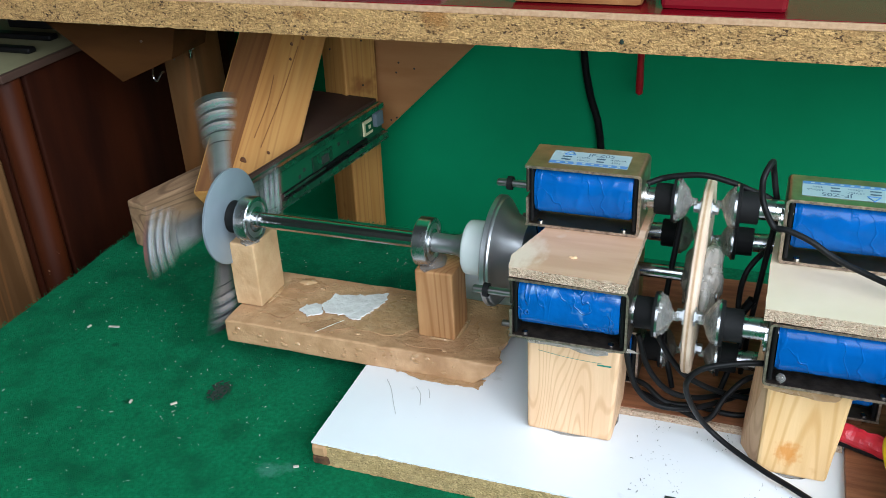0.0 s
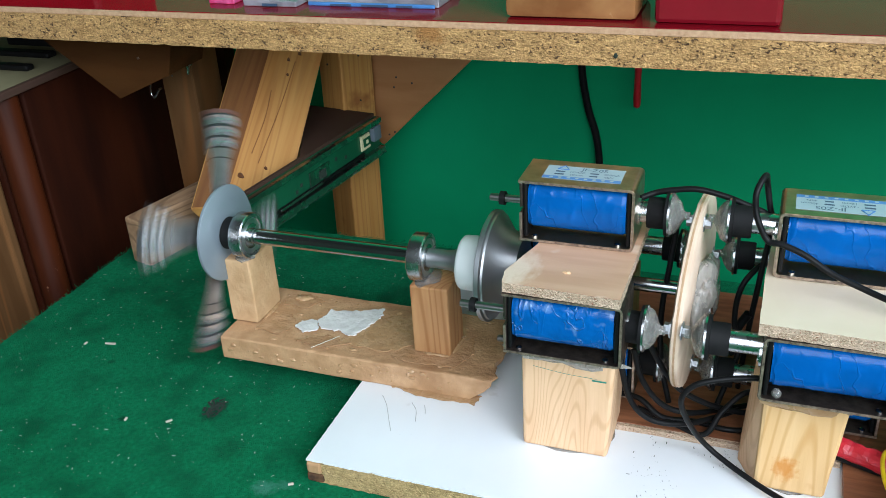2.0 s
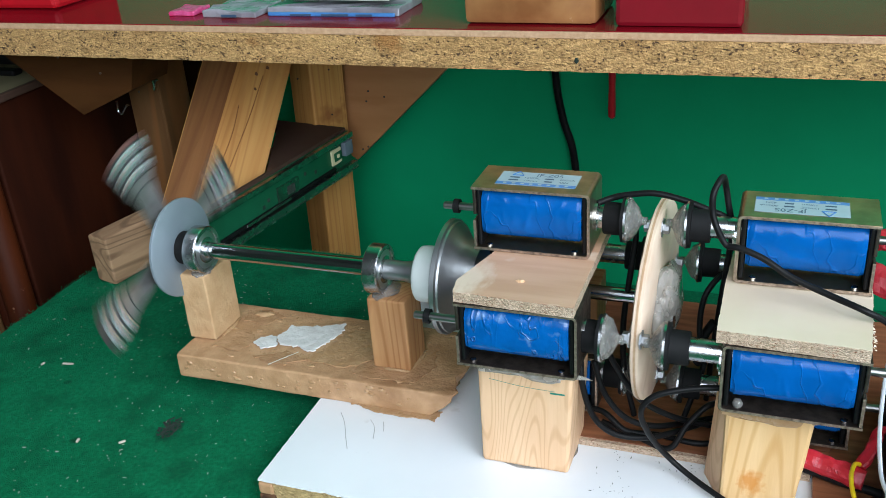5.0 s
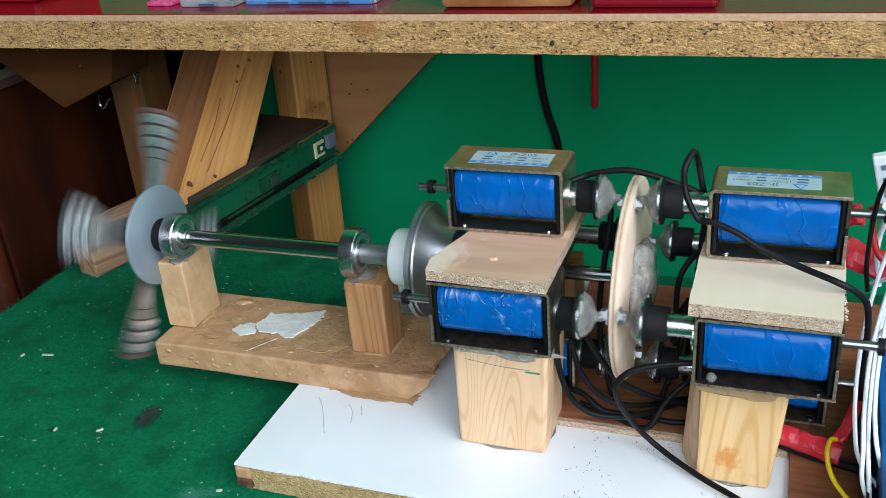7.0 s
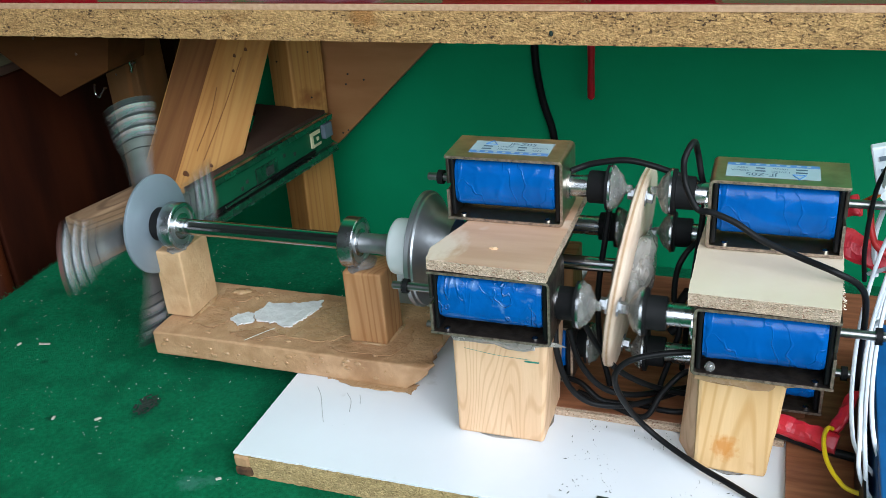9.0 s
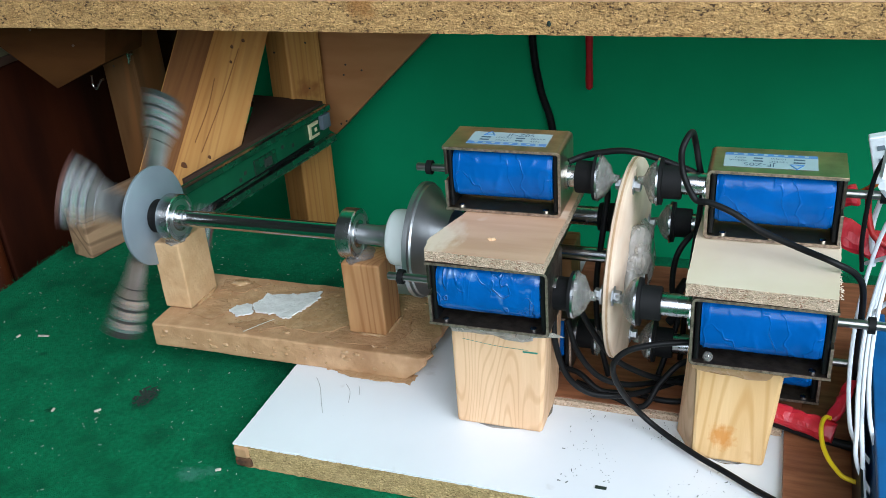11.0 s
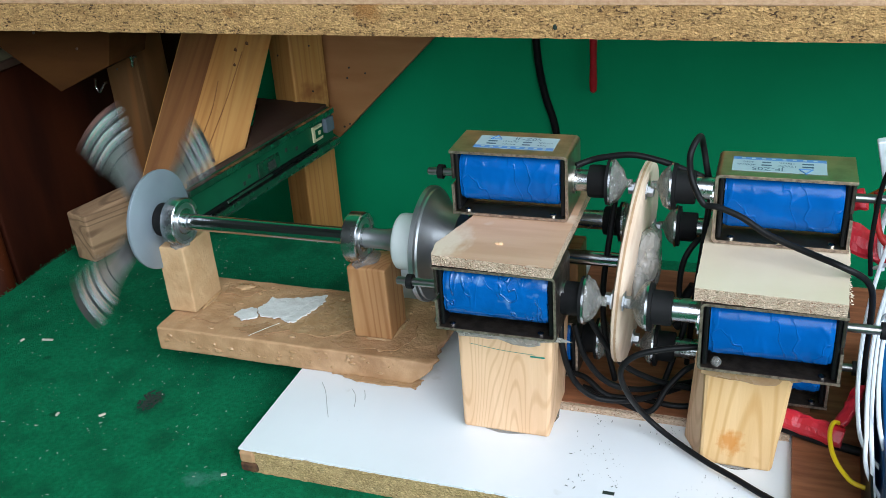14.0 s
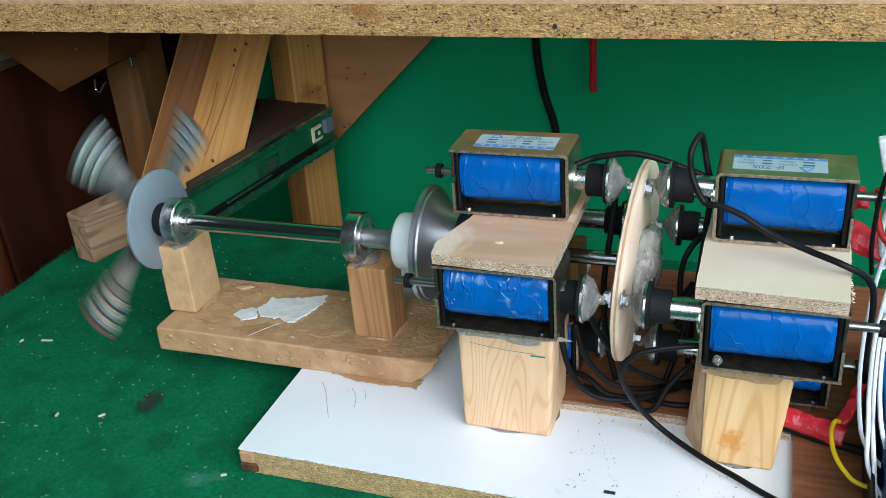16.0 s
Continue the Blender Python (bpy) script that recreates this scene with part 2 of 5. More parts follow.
REDWOOD = mat("reddish_softwood", (0.45, 0.235, 0.1), 0.6, second=(0.36, 0.17, 0.065), scale=26, stretch=(5, 5, 0.5), bump=0.12, bump_scale=260, bump_stretch=(3, 3, 0.2),
              grain=((0.27, 0.11, 0.035), 26, (1.0, 0.8, 0.06), 110.0, 0.75))
PLY_TOP = mat("plywood_face", (0.6, 0.37, 0.245), 0.45, second=(0.5, 0.29, 0.18), scale=20, stretch=(0.6, 5, 5), bump=0.08, bump_scale=260, spots=(0.71, 0.58, 0.46), spot_scale=16,
              spot_range=(0.56, 0.6))
soaked(PLY_TOP, (0.004, 0.014, 0.005), (0.011, 0.022, 0.02), (0.72, 0.58, 0.47), 0.8)
PLY_PALE = mat("primed_board_face", (0.71, 0.59, 0.45), 0.5, second=(0.65, 0.53, 0.39), scale=25, bump=0.06, bump_scale=160)
PLY_EDGE = chip_mat("sawn_board_edge", (0.68, 0.52, 0.38), (0.6, 0.43, 0.29), (0.3, 0.12, 0.06), 1300.0, 0.52)
PLY_DISC = mat("plywood_disc", (0.72, 0.57, 0.44), 0.55, second=(0.62, 0.45, 0.33), scale=40, bump=0.1, bump_scale=300, spots=(0.62, 0.5, 0.4), spot_scale=30, spot_range=(0.55, 0.7))
PLY_FRAY = mat("frayed_fibre", (0.78, 0.68, 0.55), 0.85, second=(0.66, 0.54, 0.4), scale=200)
BROWN = mat("dark_hardwood_veneer", (0.3, 0.118, 0.055), 0.45, second=(0.18, 0.062, 0.027), scale=60, stretch=(0.6, 4, 4), bump=0.08, bump_scale=300, coat=0.1)
MAHOGANY = mat("mahogany_varnish", (0.04, 0.0085, 0.003), 0.6, second=(0.017, 0.0036, 0.0015), scale=10, stretch=(3, 3, 0.5), bump=0.05, bump_scale=90)
MAHOGANY.node_tree.nodes["Principled BSDF"].inputs["Specular IOR Level"].default_value = 0.12
DARK_TOP = mat("dark_laminate", (0.055, 0.032, 0.022), 0.6, second=(0.06, 0.032, 0.024), scale=40)
DARK_TOP.node_tree.nodes["Principled BSDF"].inputs["Specular IOR Level"].default_value = 0.15
STEEL = mat("polished_steel", (0.5, 0.5, 0.5), 0.26, 1.0, second=(0.52, 0.52, 0.53), scale=120, rough_vary=0.1)
ROD = mat("dull_steel_rod", (0.34, 0.33, 0.32), 0.32, 1.0, second=(0.24, 0.23, 0.22), scale=90, rough_vary=0.08)
SHAFT = mat("ground_steel_shaft", (0.46, 0.48, 0.51), 0.17, 1.0, second=(0.42, 0.41, 0.4), scale=60, stretch=(0.2, 3, 3), rough_vary=0.1)
ALU = mat("spun_aluminium", (0.66, 0.67, 0.68), 0.33, 1.0, second=(0.55, 0.56, 0.57), scale=30, rough_vary=0.1, bump=0.08, bump_scale=200)
PULLEY = mat("dull_aluminium", (0.4, 0.41, 0.42), 0.42, 0.95, second=(0.3, 0.31, 0.32), scale=40, bump=0.15, bump_scale=120)
GREY_DISC = mat("grey_coated_disc", (0.25, 0.3, 0.34), 0.42, 0.3, second=(0.2, 0.24, 0.275), scale=30, rough_vary=0.1)
BRASS = mat("yellow_zinc_plate", (0.5, 0.42, 0.31), 0.34, 1.0, second=(0.36, 0.3, 0.22), scale=90, rough_vary=0.14, bump=0.05, bump_scale=200)
BRASS_EDGE = mat("dull_steel_plate", (0.14, 0.11, 0.09), 0.42, 0.9, second=(0.06, 0.048, 0.042), scale=160, bump=0.2, bump_scale=400)
SHEAR = mat("sheared_plate_edge", (0.52, 0.4, 0.31), 0.4, 0.8, second=(0.12, 0.085, 0.07), scale=420, contrast=(0.3, 0.75), bump=0.3, bump_scale=500)
def creased(m, size=0.0011, where=(55.0, 95.0), push=0.9):
    """Add a few sharp folds of badly wound tape to a material's relief."""
    t = m.node_tree
    n, link = t.nodes.new, t.links.new
    b = t.nodes["Principled BSDF"]
    coord, total = n("ShaderNodeTexCoord"), None
    for k, scale in enumerate(where):
        mp, tex, fold, r = n("ShaderNodeMapping"), n("ShaderNodeTexNoise"), n("ShaderNodeMath"), n("ShaderNodeMapRange")
        mp.inputs["Location"].default_value, mp.inputs["Scale"].default_value = (k * 1.7, 0.3, k * 0.9), (1.0, 0.2, 0.28 + 0.3 * k)
        link(coord.outputs["Object"], mp.inputs["Vector"])
        tex.inputs["Scale"].default_value, tex.inputs["Detail"].default_value, tex.inputs["Distortion"].default_value = scale, 2.0, 0.15
        link(mp.outputs["Vector"], tex.inputs["Vector"])
        fold.operation = "PINGPONG"
        fold.inputs[1].default_value = 0.14
        link(tex.outputs["Fac"], fold.inputs[0])
        r.interpolation_type = "SMOOTHSTEP"
        for key, value in (("From Min", 0.0), ("From Max", 0.02), ("To Min", 1.0), ("To Max", 0.0)):
            r.inputs[key].default_value = value
        link(fold.outputs[0], r.inputs["Value"])
        some, mask, both = n("ShaderNodeTexNoise"), n("ShaderNodeMapRange"), n("ShaderNodeMath")
        some.inputs["Scale"].default_value, some.inputs["Detail"].default_value = 70.0, 1.0
        link(mp.outputs["Vector"], some.inputs["Vector"])
        mask.inputs["From Min"].default_value, mask.inputs["From Max"].default_value = 0.47, 0.62
        link(some.outputs["Fac"], mask.inputs["Value"])
        both.operation = "MULTIPLY"
        link(r.outputs["Result"], both.inputs[0])
        link(mask.outputs["Result"], both.inputs[1])
        r = both
        if total is None:
            total = r.outputs[0]
        else:
            add = n("ShaderNodeMath")
            link(total, add.inputs[0])
            link(r.outputs[0], add.inputs[1])
            total = add.outputs[0]
    bump = n("ShaderNodeBump")
    bump.inputs["Strength"].default_value, bump.inputs["Distance"].default_value = push, size
    link(total, bump.inputs["Height"])
    old = b.inputs["Normal"].links
    if old:
        link(old[0].from_socket, bump.inputs["Normal"])
    link(bump.outputs["Normal"], b.inputs["Normal"])
    return m


BLUE_TAPE = mat("blue_coil_tape", (0.0008, 0.095, 0.36), 0.2, second=(0.0006, 0.074, 0.28), scale=45, rough_vary=0.06, bump=0.06, bump_scale=190, bump_stretch=(1.3, 1, 1))
BLUE_TAPE.node_tree.nodes["Principled BSDF"].inputs["Specular IOR Level"].default_value = 0.2
creased(BLUE_TAPE, 0.0005, (40.0, 70.0), 0.7)
GLUE_TAPE = mat("glue_smeared_tape", (0.001, 0.097, 0.36), 0.2, second=(0.0008, 0.075, 0.28), scale=60, bump=0.2, bump_scale=190, spots=(0.14, 0.27, 0.5), spot_scale=90, spot_range=(0.58, 0.74))
creased(GLUE_TAPE, 0.0007, (60.0, 95.0), 0.8)
BLACK_PLASTIC = mat("black_bobbin_plastic", (0.005, 0.005, 0.0055), 0.45, second=(0.003, 0.003, 0.0035), scale=60)
BLACK_PLASTIC.node_tree.nodes["Principled BSDF"].inputs["Specular IOR Level"].default_value = 0.25
RUBBER = mat("black_rubber", (0.007, 0.007, 0.0075), 0.65, second=(0.011, 0.011, 0.0115), scale=70, bump=0.1)
CABLE = mat("black_cable", (0.006, 0.006, 0.0065), 0.42, second=(0.01, 0.01, 0.0105), scale=50)
for m in (RUBBER, CABLE):
    m.node_tree.nodes["Principled BSDF"].inputs["Specular IOR Level"].default_value = 0.13
WHITE_WIRE = mat("white_wire", (0.74, 0.78, 0.82), 0.4, second=(0.68, 0.72, 0.76), scale=80)
YELLOW_WIRE = mat("yellow_wire", (0.78, 0.55, 0.01), 0.4, second=(0.7, 0.48, 0.01), scale=80)
ORANGE_WIRE = mat("orange_wire", (0.7, 0.2, 0.01), 0.4, scale=80)
RED_WIRE = mat("red_wire", (0.5, 0.02, 0.02), 0.4, scale=80)
RED_TAPE = mat("red_insulating_tape", (0.56, 0.02, 0.035), 0.38, second=(0.42, 0.012, 0.025), scale=70, bump=0.4, bump_scale=110)
BLUE_BOARD = mat("blue_plastic_housing", (0.004, 0.1, 0.3), 0.45, second=(0.003, 0.08, 0.24), scale=60)
GLUE = mat("hot_melt_glue", (0.66, 0.64, 0.6), 0.16, second=(0.52, 0.5, 0.46), scale=120, bump=0.6, bump_scale=240, transmission=0.78, rough_vary=0.06)
GLUE_MILK = mat("milky_glue", (0.64, 0.6, 0.55), 0.25, second=(0.5, 0.46, 0.41), scale=160, bump=0.6, bump_scale=300, transmission=0.5)
GLUE_WET = mat("glossy_glue_on_fibreboard", (0.44, 0.26, 0.14), 0.14, second=(0.36, 0.2, 0.1), scale=110, bump=0.5, bump_scale=260)
GLUE_HAZE = mat("glue_residue", (0.46, 0.29, 0.155), 0.28, second=(0.37, 0.21, 0.1), scale=120, bump=0.4, bump_scale=240)
PAPER = mat("torn_paper_backing", (0.68, 0.67, 0.65), 0.75, second=(0.56, 0.54, 0.52), scale=90, bump=0.4, bump_scale=220)
NYLON = mat("white_nylon_hub", (0.62, 0.66, 0.65), 0.45, second=(0.54, 0.58, 0.57), scale=60)
LABEL_PALE = mat("label_pale", (0.33, 0.43, 0.48), 0.35, second=(0.29, 0.38, 0.43), scale=50)
LABEL_BLUE = mat("label_blue_band", (0.06, 0.2, 0.47), 0.35, scale=50)
INK = mat("label_ink", (0.04, 0.08, 0.14), 0.5, scale=50)
GREEN_INK = mat("green_pen", (0.01, 0.22, 0.16), 0.5, scale=50)
DUST = mat("pale_dust_and_chips", (0.6, 0.55, 0.45), 0.9, second=(0.4, 0.42, 0.36), scale=200)
SOOT = mat("dark_crumbs", (0.015, 0.03, 0.02), 0.9, scale=200)
RING = mat("bright_tin_rib", (0.72, 0.73, 0.75), 0.24, 0.75, second=(0.5, 0.51, 0.53), scale=60)
MAHOGANY_POST = mat("worn_mahogany_post", (0.06, 0.0135, 0.0042), 0.5, second=(0.03, 0.0066, 0.0023), scale=14, stretch=(3, 3, 0.4), bump=0.1, bump_scale=90, spots=(0.3, 0.16, 0.1), spot_scale=120, spot_range=(0.7, 0.76))
MAHOGANY_POST.node_tree.nodes["Principled BSDF"].inputs["Specular IOR Level"].default_value = 0.08
FIBRE_EDGE = mat("fibre_layer_edge", (0.5, 0.32, 0.19), 0.85, second=(0.42, 0.25, 0.14), scale=300, bump=0.4, bump_scale=500)
AMBER = mat("amber_plastic", (0.22, 0.085, 0.03), 0.25, second=(0.34, 0.16, 0.06), scale=40, rough_vary=0.08)
SCRATCH = mat("faint_scratch", (0.5, 0.5, 0.5), 0.6, scale=80)
BROKEN = mat("broken_brown_fibre", (0.16, 0.075, 0.03), 0.9, second=(0.05, 0.022, 0.01), scale=160, bump=0.8, bump_scale=300)
TIN = mat("dull_tin_plate", (0.4, 0.39, 0.38), 0.38, 0.7, second=(0.22, 0.21, 0.21), scale=50, rough_vary=0.1, bump=0.1, bump_scale=120)
TIN_DARK = mat("dark_lacquered_tin", (0.12, 0.125, 0.13), 0.35, 0.6, second=(0.06, 0.063, 0.066), scale=60, rough_vary=0.1)
RED_EDGE = mat("reddish_lacquered_edge", (0.2, 0.085, 0.07), 0.5, second=(0.11, 0.055, 0.05), scale=60)
RAIL_STEEL = mat("zinc_drawer_slide", (0.5, 0.52, 0.51), 0.28, 1.0, second=(0.26, 0.28, 0.27), scale=60, rough_vary=0.1)
# steel of the slide, the green it reflects put into its base colour
RAIL_REFLECTION = mat("slide_face_green_reflection", (0.01, 0.13, 0.06), 0.35, 0.3, second=(0.008, 0.1, 0.045), scale=30)
GREY_CLIP = mat("grey_plastic_clip", (0.14, 0.18, 0.22), 0.5, scale=50)
CREAM_CLIP = mat("cream_clip", (0.7, 0.64, 0.4), 0.5, scale=50)
CREAM_TOP = mat("cream_cabinet_top", (0.23, 0.215, 0.12), 0.6, second=(0.18, 0.165, 0.09), scale=20)
RED_PLASTIC = mat("red_plastic", (0.45, 0.007, 0.015), 0.35, second=(0.37, 0.006, 0.012), scale=50)
PINK = mat("pink_foil", (0.6, 0.1, 0.25), 0.3, second=(0.45, 0.02, 0.1), scale=150)
RED_DEEP = mat("deep_red_plastic", (0.19, 0.006, 0.014), 0.2, second=(0.15, 0.005, 0.011), scale=30, rough_vary=0.06)
PLASTER = mat("room_plaster", (0.12, 0.116, 0.11), 0.9, second=(0.1, 0.096, 0.09), scale=6, bump=0.1, bump_scale=60)
FLOORING = mat("dark_floorboards", (0.09, 0.06, 0.04), 0.6, second=(0.06, 0.04, 0.028), scale=12, stretch=(0.4, 4, 1))
GLASS_HAZE = mat("clear_packaging", (0.3, 0.3, 0.33), 0.12, second=(0.16, 0.15, 0.17), scale=40, bump=0.3, bump_scale=60)


# ---- mesh helpers ----
ORIGIN = {}


def thing(name, at=(0, 0, 0), label="", category="", group="", kind=""):
    """An empty at a thing's base, which parents its parts."""
    ob = new(name)
    ob.empty_display_size = 0.01
    ob.location = at
    ORIGIN[ob.name] = Vector(at)
    return tagged(ob, label, category, group, kind)


def part(name, bm, material, parent=None, label="", smooth=False, kind="", category="", group=""):
    """One mesh object from a bmesh in world coordinates, under a thing or a part."""
    o = ORIGIN.get(parent.name, Vector()) if parent else Vector()
    if o.length:
        bmesh.ops.translate(bm, vec=-o, verts=bm.verts)
    me = bpy.data.meshes.new(name)
    bmesh.ops.recalc_face_normals(bm, faces=bm.faces)
    for f in bm.faces:
        f.smooth = smooth
    bm.to_mesh(me)
    bm.free()
    for m in (material if isinstance(material, (list, tuple)) else [material]):
        me.materials.append(m)
    if smooth:
        me.set_sharp_from_angle(angle=radians(40))
    ob = new(name, me)
    if parent:
        ob.parent = parent
    ORIGIN[ob.name] = o
    return tagged(ob, label, category, group, kind)


def box(x0, x1, y0, y1, z0, z1, bevel=0.0, bm=None, m=None, segments=2):
    bm = bm or bmesh.new()
    made = bmesh.ops.create_cube(bm, size=1)["verts"]
    bmesh.ops.scale(bm, vec=(x1 - x0, y1 - y0, z1 - z0), verts=made)
    bmesh.ops.translate(bm, vec=((x0 + x1) / 2, (y0 + y1) / 2, (z0 + z1) / 2), verts=made)
    if bevel:
        edges = list({e for v in made for e in v.link_edges})
        made = list({v for v in bmesh.ops.bevel(bm, geom=edges, offset=bevel, segments=segments, affect="EDGES", profile=0.5)["verts"]} | {v for v in made if v.is_valid})
    if m is not None:
        bmesh.ops.transform(bm, matrix=m, verts=made)
    return bm


def rough_box(x0, x1, y0, y1, z0, z1, step, amount, seed=0, bm=None, m=None):
    """A sawn block with slightly uneven faces and worn edges."""
    bm = box(x0, x1, y0, y1, z0, z1, min(x1 - x0, y1 - y0, z1 - z0) * 0.05, bm)
    for _ in range(3):
        long_edges = [e for e in bm.edges if e.calc_length() > step * 1.8]
        if not long_edges:
            break
        bmesh.ops.subdivide_edges(bm, edges=long_edges, cuts=1, use_grid_fill=True)
    for v in bm.verts:
        q = Vector((v.co.x, v.co.y, v.co.z)) * 90 + Vector((seed * 7.3, seed * 3.1, seed))
        v.co += noise.noise_vector(q) * amount
    if m is not None:
        bmesh.ops.transform(bm, matrix=m, verts=bm.verts)
    return bm


def lathe(profile, at, axis="x", seg=32, bm=None):
    """Turn (distance along axis, radius) pairs about an axis through a point."""
    bm = bm or bmesh.new()
    at = Vector(at)
    rings = []
    for d, r in profile:
        ring = []
        for k in range(seg):
            a = 2 * math.pi * k / seg
            c, s = r * math.cos(a), r * math.sin(a)
            p = {"x": (d, c, s), "y": (c, d, s), "z": (c, s, d)}[axis]
            ring.append(bm.verts.new(at + Vector(p)))
        rings.append(ring)
    for a, b in zip(rings, rings[1:]):
        for k in range(seg):
            bm.faces.new((a[k], a[(k + 1) % seg], b[(k + 1) % seg], b[k]))
    bm.faces.new(rings[0])
    bm.faces.new(rings[-1])
    return bm


def smooth_line(points, steps=8):
    pts = [Vector(p) for p in points]
    pts = [pts[0] * 2 - pts[1], *pts, pts[-1] * 2 - pts[-2]]
    out = []
    for i in range(1, len(pts) - 2):
        a, b, c, d = pts[i - 1:i + 3]
        for k in range(steps):
            t = k / steps
            out.append(0.5 * ((2 * b) + (c - a) * t + (2 * a - 5 * b + 4 * c - d) * t * t + (3 * b - a - 3 * c + d) * t ** 3))
    return out + [pts[-2]]


def tube(points, r, seg=10, steps=8, bm=None, flat=1.0):
    """A round (or flattened) cord along smooth points."""
    bm = bm or bmesh.new()
    line = smooth_line(points, steps)
    rings, side = [], None
    for i, p in enumerate(line):
        d = (line[min(i + 1, len(line) - 1)] - line[max(i - 1, 0)]).normalized()
        side = (side - d * side.dot(d)) if side else d.orthogonal()
        side.normalize()
        up = d.cross(side)
        rings.append([bm.verts.new(p + r * (math.cos(2 * math.pi * k / seg) * side + flat * math.sin(2 * math.pi * k / seg) * up)) for k in range(seg)])
    for a, b in zip(rings, rings[1:]):
        for k in range(seg):
            bm.faces.new((a[k], a[(k + 1) % seg], b[(k + 1) % seg], b[k]))
    bm.faces.new(rings[0])
    bm.faces.new(rings[-1])
    return bm


def prism(points, z0, z1, bm=None, plane="z"):
    """A plate with the given outline, between two levels of one axis."""
    bm = bm or bmesh.new()
    put = {"z": lambda a, b, c: (a, b, c), "y": lambda a, b, c: (a, c, b), "x": lambda a, b, c: (c, a, b)}[plane]
    lo = [bm.verts.new(put(a, b, z0)) for a, b in points]
    hi = [bm.verts.new(put(a, b, z1)) for a, b in points]
    bm.faces.new(lo)
    bm.faces.new(hi)
    for k in range(len(lo)):
        j = (k + 1) % len(lo)
        bm.faces.new((lo[k], lo[j], hi[j], hi[k]))
    return bm


def blob(at, size, seed, amount=0.3, bm=None, sub=3):
    """An uneven lump of set glue."""
    bm = bm or bmesh.new()
    made = bmesh.ops.create_icosphere(bm, subdivisions=sub, radius=1)["verts"]
    for v in made:
        v.co *= 1 + amount * noise.noise(v.co * 1.7 + Vector((seed * 3.7, seed, 0)))
        v.co = Vector((v.co.x * size[0], v.co.y * size[1], v.co.z * size[2])) + Vector(at)
    return bm


def beam(a, b, width, depth, up=(0, 0, 1), bevel=0.002):
    """A squared timber from a to b; its grain runs along local z of the returned matrix's mesh."""
    a, b = Vector(a), Vector(b)
    z = (b - a).normalized()
    x = Vector(up).cross(z).normalized()
    y = z.cross(x)
    m = Matrix((x, y, z)).transposed().to_4x4()
    m.translation = (a + b) / 2
    half = (b - a).length / 2
    return box(-width / 2, width / 2, -depth / 2, depth / 2, -half, half, bevel), m


def timber(name, a, b, width, depth, material, up=(0, 0, 1), label="", category="timber", parent=None):
    bm, m = beam(a, b, width, depth, up)
    ob = part(name, bm, material, None, label, category=category)
    ob.matrix_world = m
    return ob


# ---- the room ----
WALL_Y = 0.505


def wall(name, x0, x1, y0, y1, z0, z1, material, hole=None, axis="y"):
    """A thick wall; hole: (along from, along to, z from, z to)."""
    bm = bmesh.new()
    if not hole:
        box(x0, x1, y0, y1, z0, z1, 0, bm)
    else:
        h0, h1, hz0, hz1 = hole
        if axis == "y":
            for r in ((x0, h0, z0, z1), (h1, x1, z0, z1), (h0, h1, z0, hz0), (h0, h1, hz1, z1)):
                box(r[0], r[1], y0, y1, r[2], r[3], 0, bm)
        else:
            for r in ((y0, h0, z0, z1), (h1, y1, z0, z1), (h0, h1, z0, hz0), (h0, h1, hz1, z1)):
                box(x0, x1, r[0], r[1], r[2], r[3], 0, bm)
    return part(name, bm, material, None, kind="structure")


wall("wall_north", -1.4, 1.7, WALL_Y, WALL_Y + 0.1, -0.7, 2.4, GREEN_WALL)
wall("wall_south", -1.4, 1.7, -1.4, -1.3, -0.7, 2.4, PLASTER, (-0.15, 1.6, 0.2, 1.8))
wall("wall_east", 1.6, 1.7, -1.3, WALL_Y, -0.7, 2.4, PLASTER, (-1.02, 0.12, 0.7, 2.2), "x")
wall("wall_west", -1.4, -1.3, -1.3, WALL_Y, -0.7, 2.4, PLASTER)
part("floor", box(-1.4, 1.7, -1.4, WALL_Y + 0.1, -0.8, -0.7), FLOORING, None, kind="structure")
part("ceiling", box(-1.4, 1.7, -1.4, WALL_Y + 0.1, 2.4, 2.5), PLASTER, None, kind="structure")

# ---- the felt-covered bench ----
GX, GY = -0.2855, 0.2865


def felt_sheet():
    bm = bmesh.new()
    xs = np.concatenate([np.linspace(GX, 0.4, 92), np.linspace(0.44, 1.2, 12)])
    ys = np.concatenate([np.linspace(-0.9, -0.1, 12), np.linspace(-0.085, GY, 50)])
    grid = []
    for y in ys:
        row = []
        for x in xs:
            z = -0.0006 + 0.0006 * noise.noise((x * 45, y * 45, 1))
            dx = 0.0012 * noise.noise((y * 160, 2, 0)) if x == xs[0] else 0
            dy = 0.0014 * noise.noise((x * 160, 5, 0)) if y == ys[-1] else 0
            row.append(bm.verts.new((x + dx, y + dy, z)))
        grid.append(row)
    for a, b in zip(grid, grid[1:]):
        for k in range(len(a) - 1):
            bm.faces.new((a[k], a[k + 1], b[k + 1], b[k]))
    rim = [e for e in bm.edges if e.is_boundary]
    low = bmesh.ops.extrude_edge_only(bm, edges=rim)["geom"]
    for v in low:
        if isinstance(v, bmesh.types.BMVert):
            v.co.z = -0.012
    return bm


